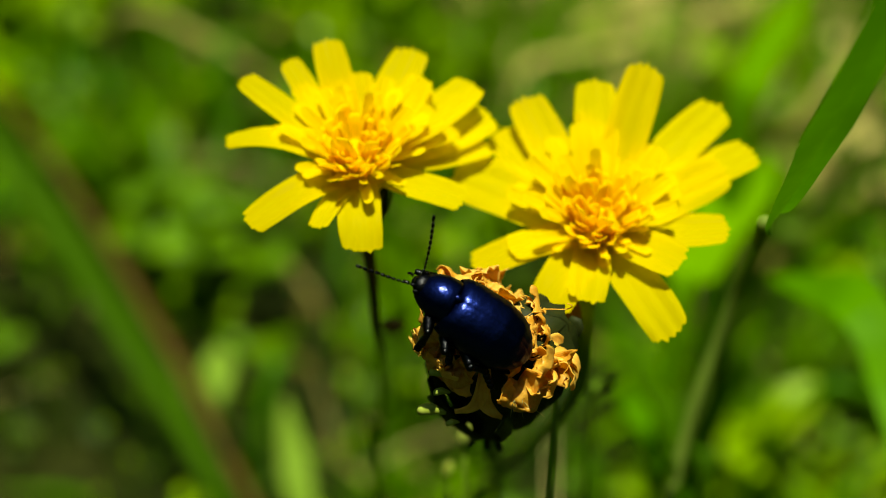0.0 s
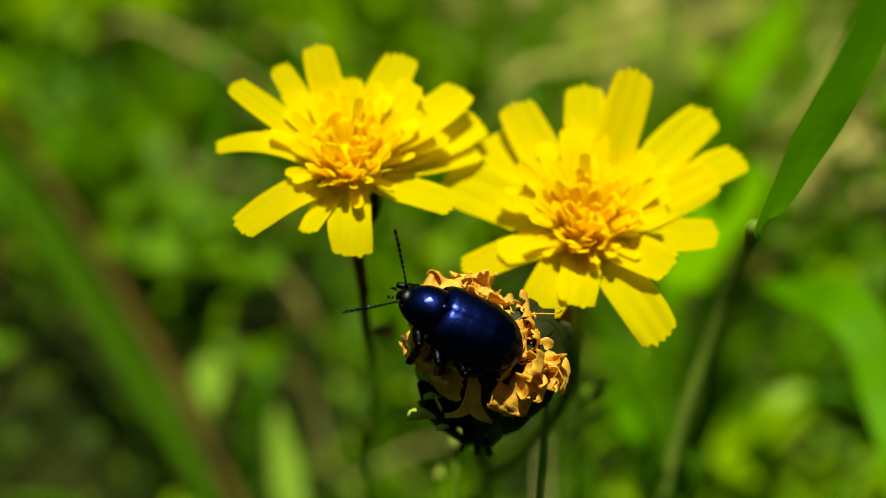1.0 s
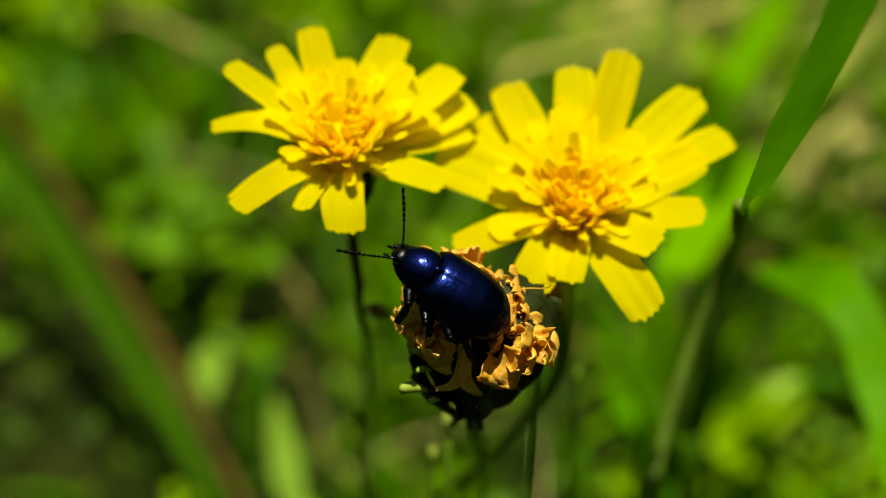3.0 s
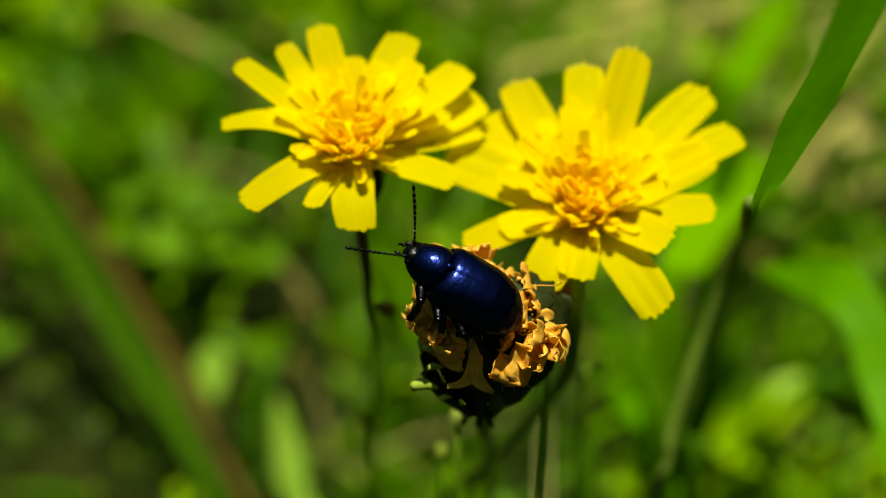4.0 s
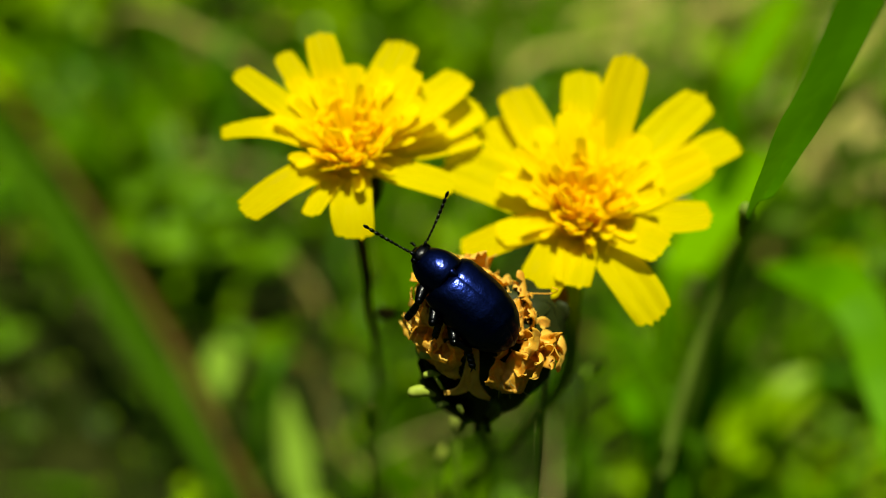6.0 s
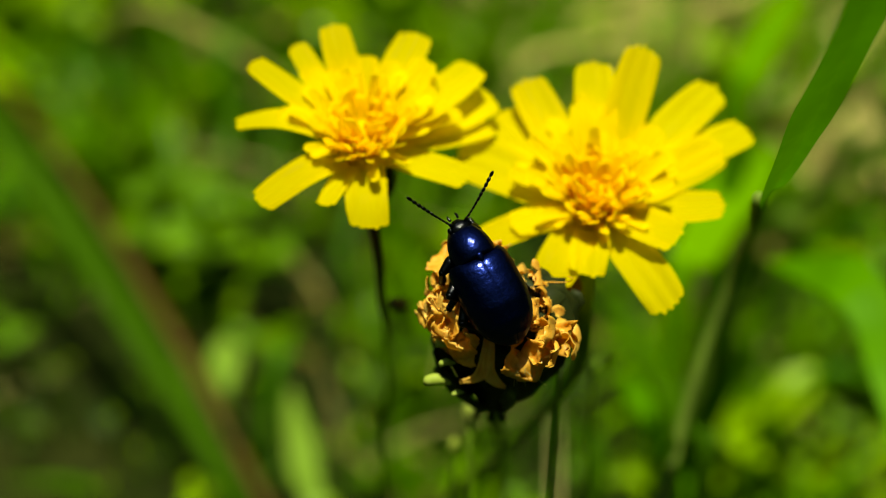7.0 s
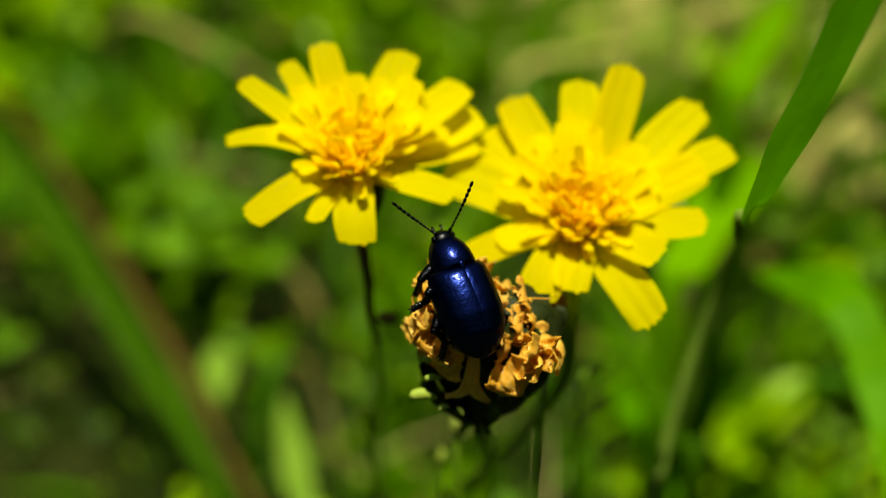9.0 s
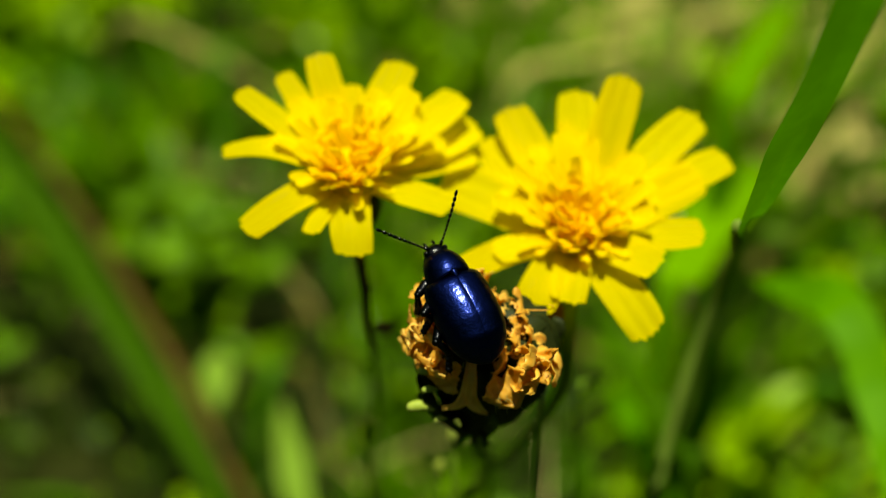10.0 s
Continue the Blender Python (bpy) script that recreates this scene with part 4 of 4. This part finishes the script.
def blade_field(count, seed, mat, name, label, height, width, region, lean=0.7, clear=True, rounding=6.0):
    """Many small blades as one object: keeled strips rooted in the ground."""
    rng = random.Random(seed)
    verts, faces = [], []
    x0, x1, y0, y1 = region
    while count:
        x, y = rng.uniform(x0, x1), rng.uniform(y0, y1)
        if outside(x, y, region, rounding):
            continue
        patch = 0.75 * noise.noise(Vector((x * 15, y * 15, seed))) + 0.6 * noise.noise(Vector((x * 38, y * 38, seed))) - (0.55 if hollow(x, y) else 0)
        if rng.random() > max(0.05, 0.5 + 1.4 * patch):
            continue
        h = rng.uniform(*height) * (0.8 + 0.5 * patch)
        w = rng.uniform(*width)
        if clear and y - 0.02 < 0.19 and h > 0.09:
            h = 0.09 * rng.uniform(0.5, 1)
        a = rng.uniform(0, 2 * math.pi)
        b = rng.gauss(0, 0.5) * lean
        base = len(verts)
        side = Vector((math.cos(a), math.sin(a), 0))
        way = Vector((-side.y, side.x, 0))
        n = 5
        for i in range(n + 1):
            s = i / n
            q = Vector((x, y, -0.008)) + way * (h * b * s * s) + Vector((0, 0, h * (s - 0.32 * abs(b) * s * s)))
            ww = w / 2 * (0.7 + 0.6 * s if s < 0.5 else 2.0 * (1 - s) + 0.02)
            verts += [q - side * ww, q + way * (-0.25 * ww), q + side * ww]
        for i in range(n):
            k = base + 3 * i
            faces += [(k, k + 1, k + 4, k + 3), (k + 1, k + 2, k + 5, k + 4)]
        count -= 1
    me = bpy.data.meshes.new(name)
    me.from_pydata([tuple(v) for v in verts], [], faces)
    me.materials.append(mat)
    for p in me.polygons:
        p.use_smooth = True
    return tagged(new(name, me), label, "grass", kind="stuff")


def leaf_field(count, seed, mat, name, label, size, height, region, rounding=6.0):
    """Many small oval herb leaves, cupped and tilted, on short stalks."""
    rng = random.Random(seed)
    verts, faces = [], []
    x0, x1, y0, y1 = region
    while count:
        x, y = rng.uniform(x0, x1), rng.uniform(y0, y1)
        if outside(x, y, region, rounding):
            continue
        patch = 0.7 * noise.noise(Vector((x * 13, y * 13, seed + 3))) + 0.6 * noise.noise(Vector((x * 36, y * 36, seed))) - ((0.8 if size[1] > 0.012 else 0.3) if hollow(x, y) else 0)
        if rng.random() > max(0.05, 0.45 + 1.5 * patch):
            continue
        L = rng.uniform(*size)
        m = pose(x, y, rng.uniform(*height), rng.gauss(0, 28), rng.gauss(0, 22), rng.uniform(0, 360))
        base = len(verts)
        n = 6
        for i in range(n + 1):
            s = i / n
            w = L * 0.30 * math.sin(math.pi * min(0.98, 0.04 + s * 0.94)) ** 0.7
            z = 0.10 * L * math.sin(3 * s) - 0.15 * L * s * s
            for u in (-1, 0, 1):
                verts.append(m @ Vector((u * w, L * s, z + 0.18 * w * abs(u))))
        for i in range(n):
            k = base + 3 * i
            faces += [(k, k + 1, k + 4, k + 3), (k + 1, k + 2, k + 5, k + 4)]
        foot = m @ Vector((0, 0, 0))
        k = len(verts)
        verts += [foot + Vector((-0.0006, 0, 0)), foot + Vector((0.0006, 0, 0)), Vector((foot.x + 0.0008, foot.y + 0.004, -0.008)), Vector((foot.x - 0.0008, foot.y + 0.004, -0.008))]
        faces.append((k, k + 1, k + 2, k + 3))
        count -= 1
    me = bpy.data.meshes.new(name)
    me.from_pydata([tuple(v) for v in verts], [], faces)
    me.materials.append(mat)
    for p in me.polygons:
        p.use_smooth = True
    return tagged(new(name, me), label, "leaves", kind="stuff")


VIEW = (-0.34, 0.34, 0.20, 0.95)
WIDE = (-0.9, 0.9, -0.5, 1.6)
blade_field(5000, 3, M_GRASS, "grass", "green meadow grass in sun and shade", (0.025, 0.075), (0.002, 0.006), VIEW, 1.1)
blade_field(3000, 4, M_GRASS, "grass", "short green meadow grass", (0.02, 0.06), (0.002, 0.004), WIDE)
leaf_field(1000, 5, M_HERB, "low_herbs", "low green herb leaves between the grass", (0.009, 0.024), (0.002, 0.035), VIEW)
blade_field(240, 6, M_STRAW, "dry_grass", "dry straw-coloured grass lying about", (0.03, 0.07), (0.0010, 0.0022), VIEW, 2.2)
blade_field(500, 8, M_STRAW, "dry_grass", "matted pale dry grass", (0.02, 0.06), (0.002, 0.005), (0.03, 0.33, 0.42, 0.84), 3.0, True, 3.0)
leaf_field(12000, 9, M_SHADED_COVER, "ground_cover", "fine green ground cover of tiny leaves, darkened for shade between the plants", (0.004, 0.010), (-0.004, 0.012), VIEW)
leaf_field(170, 12, M_BRIGHT_HERB, "low_herbs", "herb leaves coloured a sunlit yellow-green for bright patches", (0.016, 0.030), (0.02, 0.05), (-0.235, -0.175, 0.52, 0.60))
leaf_field(80, 13, M_BRIGHT_HERB, "low_herbs", "herb leaves coloured a sunlit yellow-green for bright patches", (0.014, 0.026), (0.015, 0.04), (-0.175, -0.135, 0.53, 0.59))
leaf_field(260, 15, M_LITTER, "leaf_litter", "brown dead leaf litter between the plants", (0.006, 0.016), (0.000, 0.022), VIEW)
leaf_field(1100, 16, M_STRAW, "dry_litter", "matted pale dry litter", (0.008, 0.026), (0.000, 0.014), (0.0, 0.34, 0.41, 0.92), 3.0)
leaf_field(30, 17, M_STRAW, "dry_litter", "patch of pale dry litter", (0.012, 0.026), (0.004, 0.016), (0.005, 0.04, 0.555, 0.61))
leaf_field(3, 31, M_BRIGHT_HERB, "low_herbs", "herb leaves coloured a sunlit yellow-green for bright patches", (0.010, 0.020), (0.015, 0.04), (0.067, 0.091, 0.235, 0.259))
# leaflets whose bright colour stands in for glints of sun
leaf_field(900, 43, M_BRIGHT_HERB, "herb_leaflets", "tiny leaflets scattered over the ground cover, coloured bright as glints", (0.003, 0.0065), (0.006, 0.030), VIEW)
leaf_field(9000, 41, M_SHADED_COVER, "ground_cover", "fine green ground cover of tiny leaves, darkened for shade between the plants", (0.006, 0.014), (-0.004, 0.012), WIDE, 2.5)


def tall_grass():
    """Unseen ring of high grass past the low growth, added to block horizon sky."""
    rng = random.Random(91)
    verts, faces = [], []
    for k in range(5200):
        a, r = rng.uniform(0, 2 * math.pi), rng.uniform(2.0, 3.2)
        h, w = rng.uniform(1.0, 2.3), rng.uniform(0.02, 0.06)
        foot = Vector((r * math.cos(a), 0.3 + r * math.sin(a), -0.02))
        turn, bend = rng.uniform(0, 2 * math.pi), rng.uniform(0.05, 0.5) * h
        side, way = Vector((math.cos(turn), math.sin(turn), 0)), Vector((-math.sin(turn), math.cos(turn), 0))
        base = len(verts)
        for i in range(5):
            t = i / 4
            q = foot + Vector((0, 0, h * t)) + way * (bend * t * t)
            verts += [tuple(q - side * (w * (1 - 0.9 * t) / 2)), tuple(q + side * (w * (1 - 0.9 * t) / 2))]
        faces += [(base + 2 * i, base + 2 * i + 1, base + 2 * i + 3, base + 2 * i + 2) for i in range(4)]
    me = bpy.data.meshes.new("tall_grass")
    me.from_pydata(verts, [], faces)
    me.materials.append(M_GRASS)
    return tagged(new("tall_grass", me), "added unseen ring of high grass that hides the horizon sky", "grass", kind="stuff")


tall_grass()


# ---- what moves ----
BEETLE_ROWS = [
    (0, 0.00050, 0.08176, 0.20739, 38.4, -25.0, 58.7,  14, -7, -57, 34),
    (0.5, 0.00030, 0.08138, 0.20716, 34.9, -27.9, 65.5,  56, -12, -4, 15),
    (1, 0.00024, 0.08133, 0.20715, 34.8, -28.4, 66.7,  37, 1, -42, 28),
    (1.5, 0.00037, 0.08154, 0.20733, 36.3, -27.8, 63.9,  26, -10, -53, 33),
    (2, 0.00033, 0.08197, 0.20756, 37.8, -22.6, 57.3,  14, -6, -56, 38),
    (2.5, 0.00041, 0.08199, 0.20784, 38.6, -23.2, 59.9,  27, 1, -47, 31),
    (4, 0.00043, 0.08197, 0.20790, 38.0, -25.0, 61.5,  22, -12, -47, 31),
    (4.5, 0.00050, 0.08198, 0.20796, 38.6, -24.5, 61.9,  20, -3, -41, 31),
    (5, 0.00050, 0.08206, 0.20800, 40.5, -26.1, 58.6,  19, -1, -65, 38),
    (5.5, 0.00050, 0.08196, 0.20788, 38.7, -23.8, 61.0,  19, 1, -59, 38),
    (6.8, 0.00230, 0.08348, 0.20788, 40.4, -7.9, 24.5,  19, 20, -72, 33),
    (7, 0.00228, 0.08314, 0.20831, 49.1, -12.9, 26.2,  36, 21, -51, 34),
    (7.5, 0.00206, 0.08343, 0.20812, 39.6, -6.3, 33.6,  40, 14, -40, 42),
    (8, 0.00183, 0.08318, 0.20842, 46.5, -9.4, 36.9,  39, 17, -50, 41),
    (8.5, 0.00191, 0.08340, 0.20848, 48.3, -3.2, 26.4,  36, 9, -49, 35),
    (9, 0.00181, 0.08369, 0.20856, 44.6, 0.1, 27.5,  43, 14, -34, 43),
    (9.5, 0.00159, 0.08385, 0.20867, 44.4, 0.1, 26.6,  41, 14, -32, 41),
    (10, 0.00169, 0.08411, 0.20833, 33.4, -4.1, 27.5,  53, 14, -36, 42),
]


def motions():
    walk(BEETLE, [(t, pose(*row[:6])) for t, *row in BEETLE_ROWS])
    for ob, side, at in zip(ANTENNAE, (-1, 1), (6, 8)):
        walk(ob, [(t, Matrix.Translation(in_mm((side * 0.52, 3.04, 0.25))) @ pose(0, 0, 0, row[at + 1], 0, row[at])) for t, *row in BEETLE_ROWS])

    # legs, turned about their hips: seconds, turn
    for key, rows in {
        ("left", 0): ((0, 0, 0, 0), (1.5, 0, 0, 0), (1.8, 4, 20, -15), (2.0, 8, 42, -32), (2.3, 2, 10, -8), (2.5, 0, 0, 0), (5.9, 0, 0, 0), (6.4, -4, 20, -15), (6.8, -12, 56, -45), (6.9, -9, -20, 9), (10, -9, -20, 9)),
        ("left", 1): ((0, 0, 0, 0), (5.9, 0, 0, 0), (6.6, 4, 8, 4), (8.6, 4, 8, 4), (8.8, 4, 20, -6), (9.0, 4, 30, -14), (9.2, 4, 20, -6), (9.4, 4, 8, 4), (10, 4, 8, 4)),
        ("right", 2): ((0, 0, 0, 0), (5.9, 0, 0, 0), (6.6, 4, 0, 17), (10, 4, 0, 17)),
        ("left", 2): ((0, 0, 0, 0), (5.9, 0, 0, 0), (6.6, 13, -7, 6), (10, 13, -7, 6)),
    }.items():
        hip = LEGS[key].matrix_basis.copy()
        walk(LEGS[key], [(t, hip @ pose(0, 0, 0, *turn)) for t, *turn in rows])
    # one middle leg reaches out for a moment: seconds, reach, turn
    leg = LEGS[("right", 1)]
    hip = leg.matrix_basis.copy()
    walk(leg, [(t, hip @ pose(0.001 * reach, 0, 0, *turn)) for t, reach, *turn in ((0, 0, 0, 0, 0), (6.7, 0, 0, 0, 0), (6.8, 0.4, 0, -18, -4), (6.9, 1.1, 0, -48, -12), (7.0, 0, 0, 0, 0), (10, 0, 0, 0, 0))])


motions()
